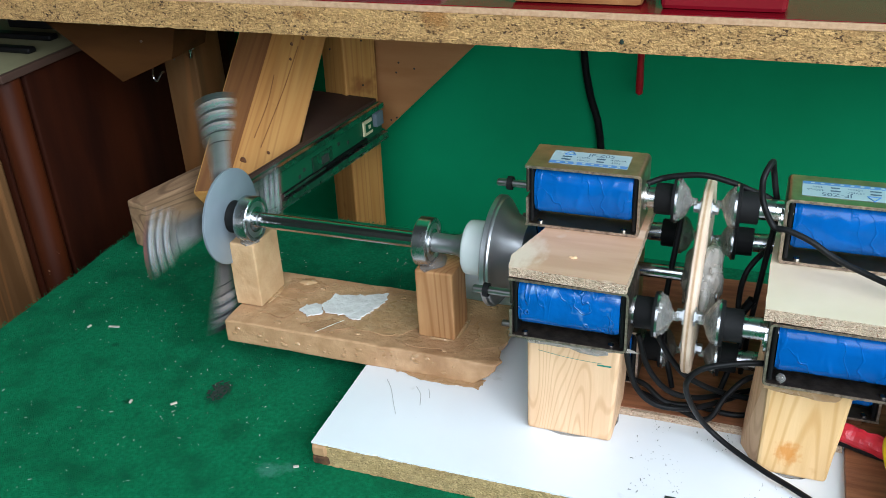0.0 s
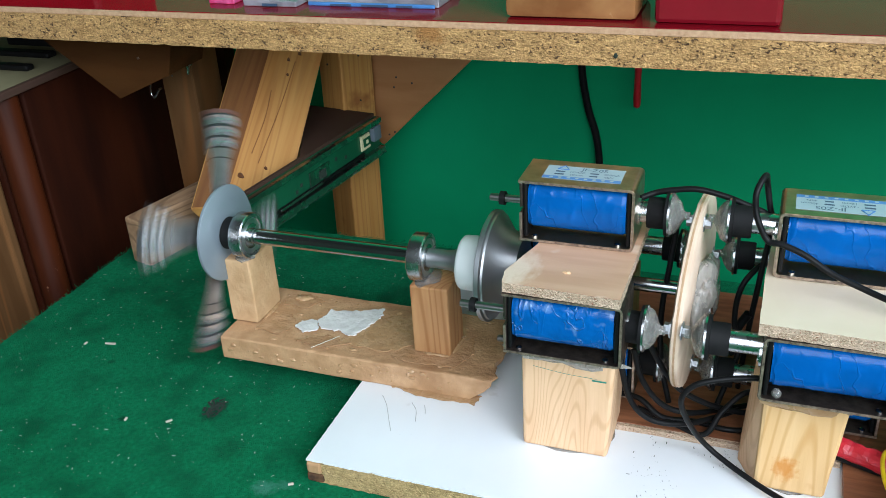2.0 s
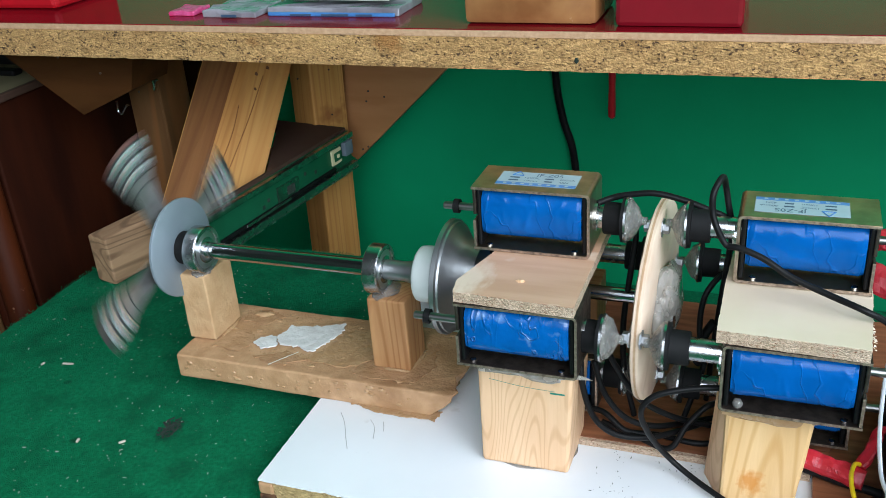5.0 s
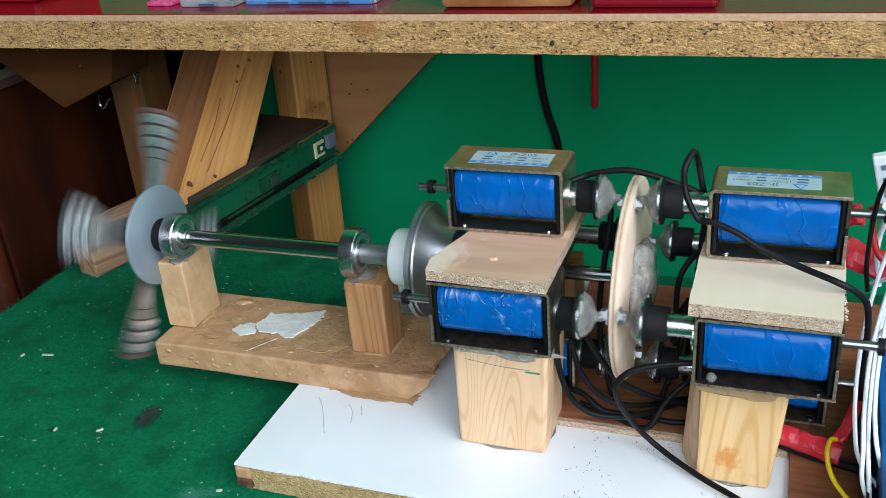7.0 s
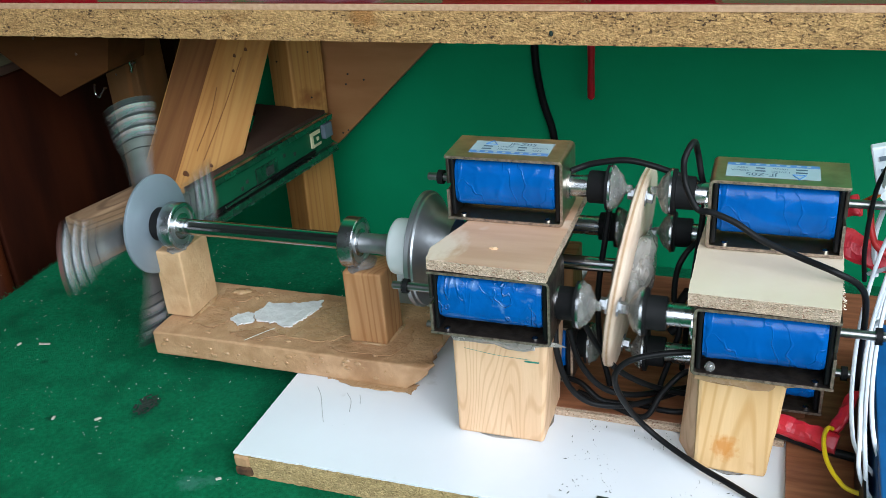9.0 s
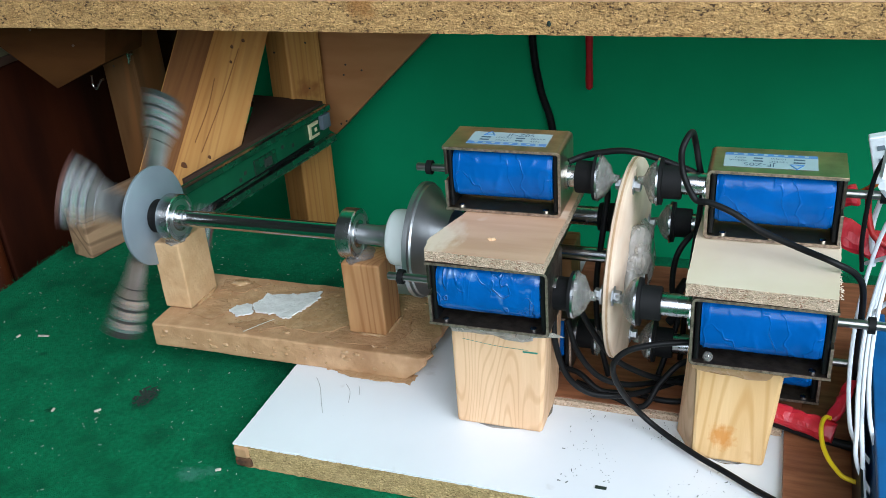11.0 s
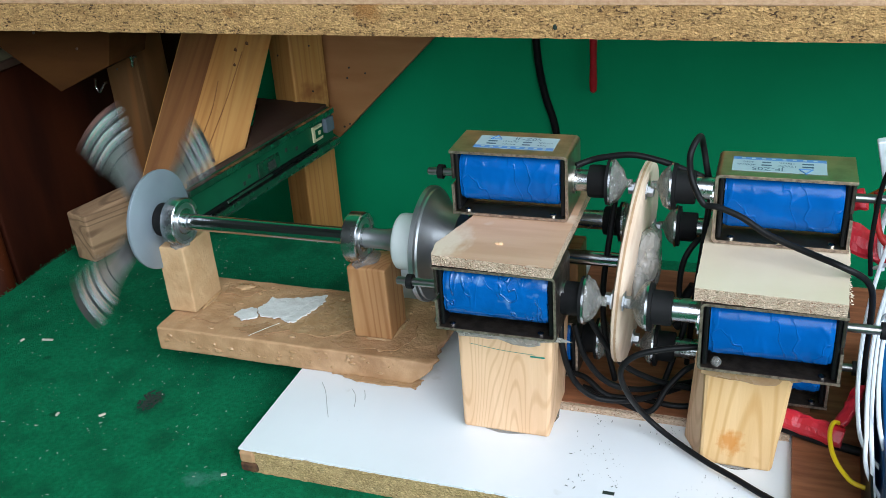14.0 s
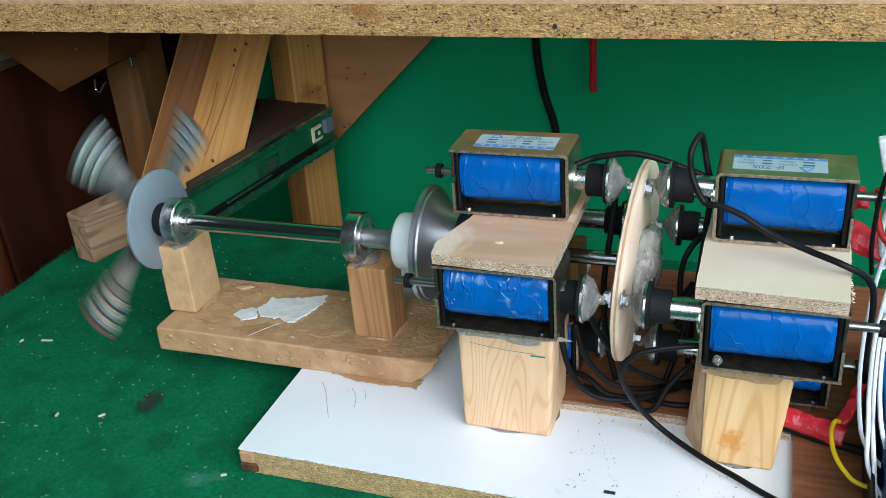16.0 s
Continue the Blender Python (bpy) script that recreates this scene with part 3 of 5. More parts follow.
bench = thing("workbench", (0.4, -0.3, -0.7), "low workbench covered with worn green felt", "workbench")
part("felt_cover", felt_sheet(), FELT, bench, "worn green felt strewn with dust", smooth=True)
part("bench_top", box(GX + 0.004, 1.2, -0.9, GY - 0.004, -0.03, -0.004), CHIP_DARK, bench)
for lx, ly in ((-0.2, 0.2), (1.1, 0.2), (-0.2, -0.8), (1.1, -0.8)):
    part("leg", box(lx - 0.03, lx + 0.03, ly - 0.03, ly + 0.03, -0.7, -0.0305), LUMBER, bench)


def fuzz(n, x0, x1, y0, y1, seed):
    """Stray felt fibres along the cut edges."""
    rng = random.Random(seed)
    bm = bmesh.new()
    for k in range(n):
        x, y = rng.uniform(x0, x1), rng.uniform(y0, y1)
        a = rng.uniform(0, 6.28)
        l = rng.uniform(0.001, 0.003)
        p = Vector((x, y, rng.uniform(-0.0005, 0.0005)))
        tube([p, p + Vector((math.cos(a) * l * 0.6, math.sin(a) * l * 0.6, rng.uniform(0, 0.001))), p + Vector((math.cos(a) * l, math.sin(a) * l, rng.uniform(0, 0.0018)))], 0.00015, 3, 2, bm)
    return bm


fb = fuzz(500, GX - 0.001, GX + 0.002, -0.1, GY, 3)
part("felt_fringe", fb, FELT, bench, "frayed green felt fibres", kind="stuff")
part("felt_fringe", fuzz(420, GX, 0.12, GY - 0.002, GY + 0.0015, 4), FELT, bench, "frayed green felt fibres", kind="stuff")


def litter(n, seed, x0, x1, y0, y1, z, big, keep):
    rng = random.Random(seed)
    bm = bmesh.new()
    while n:
        x, y = rng.uniform(x0, x1), rng.uniform(y0, y1)
        if not keep(x, y):
            continue
        n -= 1
        s = rng.uniform(0.25, 1.0) ** 2 * big
        m = pose(x, y, z + s * 0.14, rng.uniform(-15, 15), rng.uniform(-15, 15), rng.uniform(0, 360))
        l = s * rng.choice((1, 1, 1.6, 3))
        box(-l / 2, l / 2, -s / 3, s / 3, -s / 8, s / 8, 0, bm, m)
    return bm


def on_felt(x, y):
    return not (-0.004 < x < 0.32 and -0.004 < y) and noise.noise((x * 14, y * 14, 7)) > -0.25


tagged(part("dust_and_chips", litter(900, 5, GX + 0.003, 0.12, -0.08, GY - 0.01, 0.0, 0.0008, on_felt), DUST), "pale dust and wood chips on green felt", "debris", kind="stuff")
tagged(part("dark_crumbs", litter(120, 9, -0.1, -0.078, 0.03, 0.056, 0.0, 0.0022, lambda x, y: ((x + 0.089) / 0.008) ** 2 + ((y - 0.043) / 0.012) ** 2 < random.Random(int(x * 1e6)).uniform(0.2, 1)),
            SOOT), "small dark patch of soot on green felt", "debris", kind="stuff")
tagged(part("sawdust", litter(240, 11, 0.17, 0.262, 0.012, 0.075, 0.0156, 0.0006, lambda x, y: noise.noise((x * 30, y * 30, 3)) > 0.0), SOOT),
       "fine dark sawdust on the white board", "debris", kind="stuff")
CHIPS = thing("wood_splinters", (-0.16, 0.05, 0), "pale wood splinters lying on green felt", "splinters")
for x, y, a, l in ((-0.204, 0.0875, 10, 0.008), (-0.11, 0.0235, 50, 0.004), (-0.138, 0.0175, 100, 0.003), (-0.0085, -0.006, 30, 0.003), (-0.222, 0.083, 80, 0.003)):
    part("splinter", box(-l / 2, l / 2, -0.0006, 0.0006, 0, 0.0009, 0, None, pose(x, y, 0.0002, 0, 0, a)), DUST, CHIPS)

# ---- upper shelf and its timber frame ----
SH_Y, SH0, SH1 = 0.2125, 0.1818, 0.2062


def shelf_front():
    """The chipboard slab, its near edge pitted and uneven."""
    bm = bmesh.new()
    xs, zs = np.linspace(-0.62, 0.7, 300), np.linspace(SH0, SH1 - 0.0046, 9)
    grid = []
    for z in zs:
        grid.append([bm.verts.new((x, SH_Y + 0.0007 * noise.noise((x * 260, z * 420, 0)) + 0.0005 * noise.noise((x * 60, z * 120, 4))
                                   + (0.0009 * abs(noise.noise((x * 90, 3, z * 50))) if z in (zs[0], zs[-1]) else 0), z + (0.0006 * noise.noise((x * 120, 9, 0)) if z == zs[0] else 0))) for x in xs])
    for a, b in zip(grid, grid[1:]):
        for k in range(len(a) - 1):
            bm.faces.new((a[k], a[k + 1], b[k + 1], b[k]))
    back_lo = [bm.verts.new((x, WALL_Y - 0.01, SH0)) for x in (xs[0], xs[-1])]
    back_hi = [bm.verts.new((x, WALL_Y - 0.01, SH1 - 0.0046)) for x in (xs[0], xs[-1])]
    bm.faces.new((*grid[0], back_lo[1], back_lo[0]))
    bm.faces.new((*grid[-1], back_hi[1], back_hi[0]))
    bm.faces.new((*[r[0] for r in grid], back_hi[0], back_lo[0]))
    bm.faces.new((*[r[-1] for r in grid], back_hi[1], back_lo[1]))
    bm.faces.new((*back_lo, *reversed(back_hi)))
    return bm


shelf = thing("shelf", (0.04, 0.35, SH0), "chipboard shelf with raw edge and glossy dark red top", "shelf")
part("slab", shelf_front(), CHIP, shelf, "raw chipboard with a pitted edge")
part("top_sheet", box(-0.62, 0.7, SH_Y + 0.0006, WALL_Y - 0.01, SH1 - 0.0045, SH1 - 0.0006, 0.0003), FIBRE_EDGE, shelf, "thin pale fibre layer")
part("varnish", box(-0.62, 0.7, SH_Y + 0.0022, WALL_Y - 0.01, SH1 - 0.0005, SH1, 0.0002), RED_TOP, shelf, "glossy dark red varnished top")
part("nick", blob((0.1268, SH_Y - 0.0001, 0.1888), (0.0013, 0.0006, 0.0017), 3, 0.5), SOOT, shelf)

# things lying on the shelf
def crumpled(x0, x1, y0, y1, z0, z1, seed, m=None):
    """A thin packet with a creased surface."""
    bm = box(x0, x1, y0, y1, z0, z1, 0.0008, None)
    for _ in range(3):
        e = [e for e in bm.edges if e.calc_length() > 0.007]
        if e:
            bmesh.ops.subdivide_edges(bm, edges=e, cuts=1, use_grid_fill=True)
    for v in bm.verts:
        k = (v.co.z - z0) / (z1 - z0)
        v.co.z += k * 0.004 * abs(noise.noise((v.co.x * 90, v.co.y * 90, seed)))
        v.co.y += 0.0015 * noise.noise((v.co.x * 110, v.co.z * 110, seed + 3))
    if m is not None:
        bmesh.ops.transform(bm, matrix=m, verts=bm.verts)
    return bm


pk = thing("blister_pack", (-0.05, 0.25, SH1), "crumpled clear pack with white and blue card", "packaging")
part("film", crumpled(-0.1, 0.0, 0.246, 0.29, SH1, SH1 + 0.005, 3), GLASS_HAZE, pk)
part("card", crumpled(-0.092, -0.008, 0.25, 0.285, SH1 + 0.0094, SH1 + 0.0104, 5), PAPER, pk, "white printed card")
part("blue_band", box(-0.098, -0.002, 0.2425, 0.2445, SH1, SH1 + 0.0028, 0.0008), LABEL_BLUE, pk)
for x, w in ((-0.08, 0.016), (-0.056, 0.02), (-0.03, 0.012)):
    part("print_bar", box(x, x + w, 0.2418, 0.2424, SH1 + 0.0008, SH1 + 0.002), INK, pk)
bag = thing("clear_bag", (-0.125, 0.24, SH1), "small crumpled clear bag with printing", "bag")
part("film", crumpled(-0.147, -0.104, 0.236, 0.275, SH1, SH1 + 0.004, 8), GLASS_HAZE, bag)
part("print_bar", box(-0.13, -0.118, 0.2335, 0.2342, SH1 + 0.001, SH1 + 0.0028), INK, bag)
tagged(part("pink_wrapper", crumpled(-0.178, -0.157, 0.24, 0.262, SH1, SH1 + 0.003, 11), PINK), "crumpled pink foil wrapper on the shelf", "wrapper")
tagged(part("red_case", box(-0.44, -0.293, 0.256, 0.33, SH1, SH1 + 0.04, 0.004), RED_PLASTIC), "bright red plastic case on the shelf", "case")
tagged(part("amber_box", box(0.052, 0.136, 0.2265, 0.29, SH1, SH1 + 0.05, 0.004), AMBER, smooth=True), "amber plastic box on the red shelf", "box")
tagged(part("red_box", box(0.147, 0.22, 0.2245, 0.29, SH1, SH1 + 0.05, 0.003), RED_DEEP), "dark red plastic box on the shelf", "box")

leg_a = part("frame_leg", box(-0.018, 0.018, -0.0185, 0.0185, -0.4409, 0.4409, 0.002), LUMBER, None, "upright pine post under the shelf", category="timber")
leg_a.matrix_world = pose(-0.176, 0.4315, -0.2591, 0, 1.6, -29)
br_b = thing("corner_brace", (-0.12, 0.452, 0.02), "wide pine board brace under the shelf", "brace")
part("board", prism([(-0.16, 0.03), (-0.143, 0.0195), (-0.0108, 0.1448), (0.018, SH0), (-0.162, SH0)], 0.445, 0.463, None, "y"), LUMBER_B, br_b)
for x, z in ((-0.124, 0.09), (-0.108, 0.085), (-0.127, 0.08), (-0.13, 0.034), (-0.136, 0.031)):
    part("nail_hole", lathe([(0, 0.001), (0.0012, 0.0009)], (x, 0.4442, z), "y", 10), KNOT_DARK, br_b)
def skew_timber(name, top, bottom, material, label):
    """A timber between two sawn ends, each given by its four corners."""
    mid = sum((Vector(p) for p in (*top, *bottom)), Vector()) / 8
    axis = (Vector(top[1]) + Vector(top[2]) - Vector(bottom[1]) - Vector(bottom[2])).normalized()
    m = axis.to_track_quat("Z", "Y").to_matrix().to_4x4()
    m.translation = mid
    bm = bmesh.new()
    a, b = [[bm.verts.new(m.inverted() @ Vector(p)) for p in q] for q in (top, bottom)]
    bm.faces.new(a)
    bm.faces.new(b)
    for k in range(4):
        # two side faces take the second material, which has their shade painted in
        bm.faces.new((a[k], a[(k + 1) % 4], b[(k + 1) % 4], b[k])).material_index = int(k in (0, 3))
    bmesh.ops.bevel(bm, geom=bm.edges[:], offset=0.0015, segments=2, affect="EDGES", profile=0.5)
    ob = tagged(part(name, bm, material), label, "brace")
    ob.matrix_world = m
    return ob


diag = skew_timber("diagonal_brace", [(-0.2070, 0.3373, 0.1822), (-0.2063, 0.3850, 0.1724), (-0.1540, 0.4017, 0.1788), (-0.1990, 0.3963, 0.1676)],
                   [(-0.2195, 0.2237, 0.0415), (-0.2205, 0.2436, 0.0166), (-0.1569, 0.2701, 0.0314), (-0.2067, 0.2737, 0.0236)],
                   [LUMBER, LUMBER_SHADE], "knotty pine diagonal brace with a reddish brown side darkened as shade")
# the post's shade is painted into its brown
leg_b = timber("frame_leg", (-0.2835, 0.345, -0.7), (-0.2835, 0.345, SH0), 0.034, 0.042, DARKENED_POST, (0, 1, 0), "shaded pine post with steel hooks")
# dark board added to fill the shaded gap behind the posts
back_panel = thing("back_board", (-0.29, 0.475, 0.05), "dark brown board added in the shade behind the posts", "board")
part("board", box(-0.36, -0.3265, 0.4655, 0.484, 0.05, SH0 - 0.0005, 0.001), SHADED_PINE, back_panel)
# the gusset's dark brown carries the shade below the shelf
gus = thing("gusset", (-0.29, 0.26, 0.12), "shaded triangular pine gusset under the shelf", "gusset")
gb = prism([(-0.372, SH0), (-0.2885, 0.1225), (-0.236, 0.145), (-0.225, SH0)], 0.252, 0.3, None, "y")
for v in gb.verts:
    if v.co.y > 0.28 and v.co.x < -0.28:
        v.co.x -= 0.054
part("board", gb, SHADED_PINE, gus, "thick board with a slanting sawn edge")
for x, z in ((-0.3, 0.17), (-0.262, 0.158)):
    part("nail_head", lathe([(0, 0.0011), (0.0008, 0.0009)], (x, 0.2512, z), "y", 10), KNOT_DARK, gus)
timber("floor_beam", (-0.2565, 0.197, 0.0206), (-0.202, 0.43, 0.0206), 0.022, 0.0412, WEATHERED, (0, 0, 1), "pine beam end resting on green felt")


def knots(timber_ob, spots, material=SOOT):
    """Dark knots and screw heads proud of a timber's face, in world places."""
    for name, at, size, m in spots:
        bm = blob((0, 0, 0), size, len(name) + at[0] * 50, 0.3, None, 2)
        k = part(name, bm, m)
        k.parent = timber_ob
        k.matrix_parent_inverse = timber_ob.matrix_world.inverted()
        k.location = at


CRACK = mat("brown_resin_streak", (0.27, 0.11, 0.03), 0.6, second=(0.2, 0.08, 0.022), scale=120)
KNOT = mat("dark_knot", (0.16, 0.06, 0.02), 0.6, second=(0.08, 0.03, 0.012), scale=200)
bpy.context.view_layer.update()


def on_face(ob, a, b, c, u, v):
    """A point on the face spanned by three corners."""
    a, b, c = Vector(a), Vector(b), Vector(c)
    return a + (b - a) * u + (c - a) * v

FACE = ((-0.2063, 0.3850, 0.1724), (-0.1540, 0.4017, 0.1788), (-0.2205, 0.2436, 0.0166))
knots(diag, [("knot", on_face(diag, *FACE, 0.3, 0.8), (0.0032, 0.0007, 0.004), KNOT), ("knot", on_face(diag, *FACE, 0.5, 0.29), (0.0016, 0.0006, 0.0026), KNOT),
             ("knot", on_face(diag, *FACE, 0.66, 0.27), (0.0016, 0.0006, 0.0026), KNOT), ("knot", on_face(diag, *FACE, 0.56, 0.36), (0.0014, 0.0005, 0.0022), KNOT),
             ("knot", on_face(diag, *FACE, 0.68, 0.78), (0.0018, 0.0006, 0.0026), KNOT)])
for ends in (((0.62, 0.3), (0.6, 0.5), (0.52, 0.75)), ((0.36, 0.42), (0.4, 0.55), (0.36, 0.7)), ((0.05, 0.86), (0.08, 0.89), (0.07, 0.92))):
    crack = part("crack", tube([on_face(diag, *FACE, u, v) for u, v in ends], 0.0005, 5, 6), CRACK)
    crack.parent = diag
    crack.matrix_parent_inverse = diag.matrix_world.inverted()
knots(leg_a, [("nail_hole", (-0.178, 0.4105, 0.11), (0.001, 0.0006, 0.001), KNOT_DARK), ("nail_hole", (-0.148, 0.4165, 0.118), (0.001, 0.0006, 0.001), KNOT_DARK), ("nail_hole", (-0.15, 0.4165, 0.075), (0.001, 0.0006, 0.001), KNOT_DARK)])
knots(leg_b, [("nail_hole", (-0.288, 0.3235, 0.12), (0.001, 0.0006, 0.001), KNOT_DARK)])


def hook(at, turn):
    bm = tube([Vector(at), Vector(at) + Vector((0, -0.004, 0.0)), Vector(at) + Vector((turn * 0.003, -0.008, -0.006)), Vector(at) + Vector((turn * 0.006, -0.008, -0.002)), Vector(at) + Vector((turn * 0.004, -0.009, 0.006))],
              0.0011, 8)
    return tagged(part("cup_hook", bm, STEEL, smooth=True), "small steel cup hook screwed into the post", "hook")


hook((-0.2645, 0.322, 0.132), 0.3)
hook((-0.301, 0.322, 0.108), -1)

# drawer slide on a dark panel, running towards the wall
dr = thing("drawer_panel", (-0.17, 0.3, 0.03), "dark panel with a steel drawer slide on its side", "drawer panel")
turn_r = pose(-0.122, 0.4, 0, 0, 0, -7.5)


def railbox(x0, x1, y0, y1, z0, z1, bevel=0.0004):
    return box(x0, x1, y0, y1, z0, z1, bevel, None, turn_r)


pn = prism([(-0.0085, -0.19), (-0.0085, 0.0), (-0.09, 0.0), (-0.09, -0.01), (-0.072, -0.018), (-0.0115, -0.115), (-0.0115, -0.19)], 0.062, 0.0685)
bmesh.ops.transform(pn, matrix=turn_r, verts=pn.verts)
part("panel", pn, DARK_TOP, dr, "dark brown laminate panel")
slide = part("drawer_slide", railbox(-0.008, -0.0045, -0.2, 0.0, 0.031, 0.066), RAIL_REFLECTION, dr, "steel slide with a green reflection painted in its colour")
part("upper_track", railbox(-0.0044, 0.0, -0.2, -0.001, 0.0615, 0.0665), RAIL_STEEL, slide)
part("lower_track", railbox(-0.0044, 0.001, -0.2, 0.001, 0.031, 0.0375), RAIL_STEEL, slide)
part("ball_track", railbox(-0.0042, -0.002, -0.19, -0.03, 0.0385, 0.0415), BLACK_PLASTIC, slide)
part("end_clip", railbox(-0.0043, 0.0005, -0.016, -0.004, 0.047, 0.06), GREY_CLIP, slide, "grey plastic end clip")
clip = part("cream_clip", railbox(-0.0043, -0.0025, -0.034, -0.019, 0.0435, 0.0575), CREAM_CLIP, slide, "cream plastic clip")
part("clip_window", railbox(-0.0024, -0.002, -0.031, -0.0195, 0.0465, 0.0545), RAIL_REFLECTION, clip)
part("slot_plate", railbox(-0.0043, -0.003, -0.115, -0.085, 0.0405, 0.0545), RAIL_STEEL, slide)
part("slot", railbox(-0.0029, -0.0026, -0.102, -0.092, 0.0435, 0.051), SOOT, slide)

for y0, z0 in ((-0.128, 0.047), (-0.135, 0.0435), (-0.075, 0.05), (-0.06, 0.046)):
    part("screw_hole", railbox(-0.0044, -0.0042, y0, y0 + 0.0032, z0, z0 + 0.0032, 0.0), SOOT, slide)
part("slide_lip", railbox(-0.0044, -0.0036, -0.2, -0.002, 0.0598, 0.0606, 0.0002), STEEL, slide, "bright steel lip")
part("slide_lip", railbox(0.0011, 0.0016, -0.2, 0.001, 0.0308, 0.0322, 0.0002), STEEL, slide, "bright steel lip")
part("carriage", railbox(-0.0042, -0.0012, -0.16, -0.1, 0.0388, 0.0412, 0.0005), RAIL_STEEL, slide, "ball carriage")
part("clip_knob", railbox(-0.0024, -0.0012, -0.027, -0.0235, 0.049, 0.0525, 0.0006), CREAM_CLIP, clip)

# mahogany cabinet beyond the bench
cab = thing("cabinet", (-0.55, 0.3, -0.7), "dark mahogany cabinet with a cream top", "cabinet")
part("side_panel", box(-0.75, -0.371, 0.231, 0.49, -0.7, 0.13, 0.002), MAHOGANY, cab)
part("corner_post", lathe([(-0.7, 0.0125), (0.128, 0.0125), (0.131, 0.01)], (-0.381, 0.2185, 0), "z", 24), MAHOGANY_POST, cab, "rounded mahogany corner post", smooth=True)
part("front_panel", box(-0.75, -0.395, 0.212, 0.2255, -0.7, 0.13, 0.002), MAHOGANY, cab)
part("drawer_front", box(-0.72, -0.4, 0.2, 0.2115, -0.5, 0.06, 0.003), DARKENED_POST, cab, "brown wooden front")
part("cabinet_top", box(-0.75, -0.373, 0.203, 0.49, 0.1315, 0.1365, 0.001), CREAM_TOP, cab, "cream top with dark rim")
part("rim", box(-0.3725, -0.367, 0.203, 0.49, 0.1305, 0.1372, 0.001), DARK_TOP, cab)
tl = thing("tools", (-0.43, 0.27, 0.1365), "black hand tools lying on the cabinet top", "tools")
part("tool", box(-0.47, -0.4, 0.3, 0.312, 0.1366, 0.142, 0.002), BLACK_PLASTIC, tl)
part("tool", box(-0.45, -0.39, 0.262, 0.272, 0.1366, 0.142, 0.002, None, None), BLACK_PLASTIC, tl)
part("tool", box(-0.48, -0.41, 0.335, 0.345, 0.1366, 0.146, 0.002), BLACK_PLASTIC, tl)

# cable on the wall and red handle
tagged(part("wall_cable", tube([(0.043, WALL_Y - 0.006, SH0), (0.0435, WALL_Y - 0.006, 0.1), (0.05, WALL_Y - 0.006, 0.055), (0.06, WALL_Y - 0.006, 0.02), (0.064, WALL_Y - 0.006, -0.03), (0.066, WALL_Y - 0.006, -0.16), (0.067, WALL_Y - 0.006, -0.69)], 0.0036, 10), CABLE, smooth=True),
       "black twin cable hanging along the green wall", "cable")
tagged(part("red_stick", lathe([(0, 0.0012), (0.002, 0.0032), (0.01, 0.0036), (0.03, 0.003), (0.05, 0.0036), (0.118, 0.0036), (0.12, 0.002)], (0.1, 0.48, 0.0618), "z", 16), RED_PLASTIC, smooth=True),
       "slim red plastic stick hanging under the shelf", "stick")

# ---- the machine: base boards ----
wb = thing("base_board", (0.16, 0.09, 0), "white melamine chipboard base lying on green felt", "board")


def board_edge():
    bm = bmesh.new()
    xs, zs = np.linspace(0.0, 0.36, 110), np.linspace(0.0, 0.0142, 6)
    grid = [[bm.verts.new((x, 0.0007 + 0.0006 * noise.noise((x * 260, z * 420, 6)) + 0.0003 * (x == xs[0]), z)) for x in xs] for z in zs]
    for a, b in zip(grid, grid[1:]):
        for k in range(len(a) - 1):
            bm.faces.new((a[k], a[k + 1], b[k + 1], b[k]))
    lo, hi = [bm.verts.new((x, 0.24, 0)) for x in (0, 0.36)], [bm.verts.new((x, 0.24, 0.0142)) for x in (0, 0.36)]
    bm.faces.new((*grid[0], lo[1], lo[0]))
    bm.faces.new((*grid[-1], hi[1], hi[0]))
    bm.faces.new((*[r[0] for r in grid], hi[0], lo[0]))
    bm.faces.new((*[r[-1] for r in grid], hi[1], lo[1]))
    bm.faces.new((*lo, *reversed(hi)))
    return bm


part("core", board_edge(), CHIP_DARK, wb, "raw chipboard core with a dark broken corner")
edge = [(x, 0.0004 + 0.0005 * noise.noise((x * 300, 1, 0)) + 0.0022 * max(0.0, noise.noise((x * 140, 4, 0)) - 0.25) + 0.0005 * noise.noise((x * 900, 7, 0))) for x in np.linspace(-0.0004, 0.36, 260)]
edge += [(0.36, 0.24)] + [(-0.0004 + 0.0005 * noise.noise((y * 420, 9, 0)), y) for y in np.linspace(0.24, 0.004, 120)]
part("white_face", prism(edge, 0.0143, 0.0155), MELAMINE, wb, "scratched white melamine face")
part("dark_corner", box(-0.0008, 0.0095, -0.0006, 0.006, 0.0005, 0.0065, 0.0015), BROKEN, wb)
part("pale_corner", box(-0.0006, 0.0085, -0.0004, 0.006, 0.0062, 0.0138, 0.0015), FIBRE, wb)
for pts in (((0.018, 0.066), (0.024, 0.058), (0.031, 0.045), (0.036, 0.036)), ((0.038, 0.064), (0.043, 0.058), (0.0465, 0.048)), ((0.046, 0.064), (0.048, 0.06), (0.0495, 0.056))):
    part("scratch", tube([(x, y, 0.0156) for x, y in pts], 0.0002, 6, 4), SCRATCH, wb)
part("chip_mark", box(0.192, 0.1975, 0.0125, 0.0145, 0.0156, 0.0159, 0, None, None), SOOT, wb)

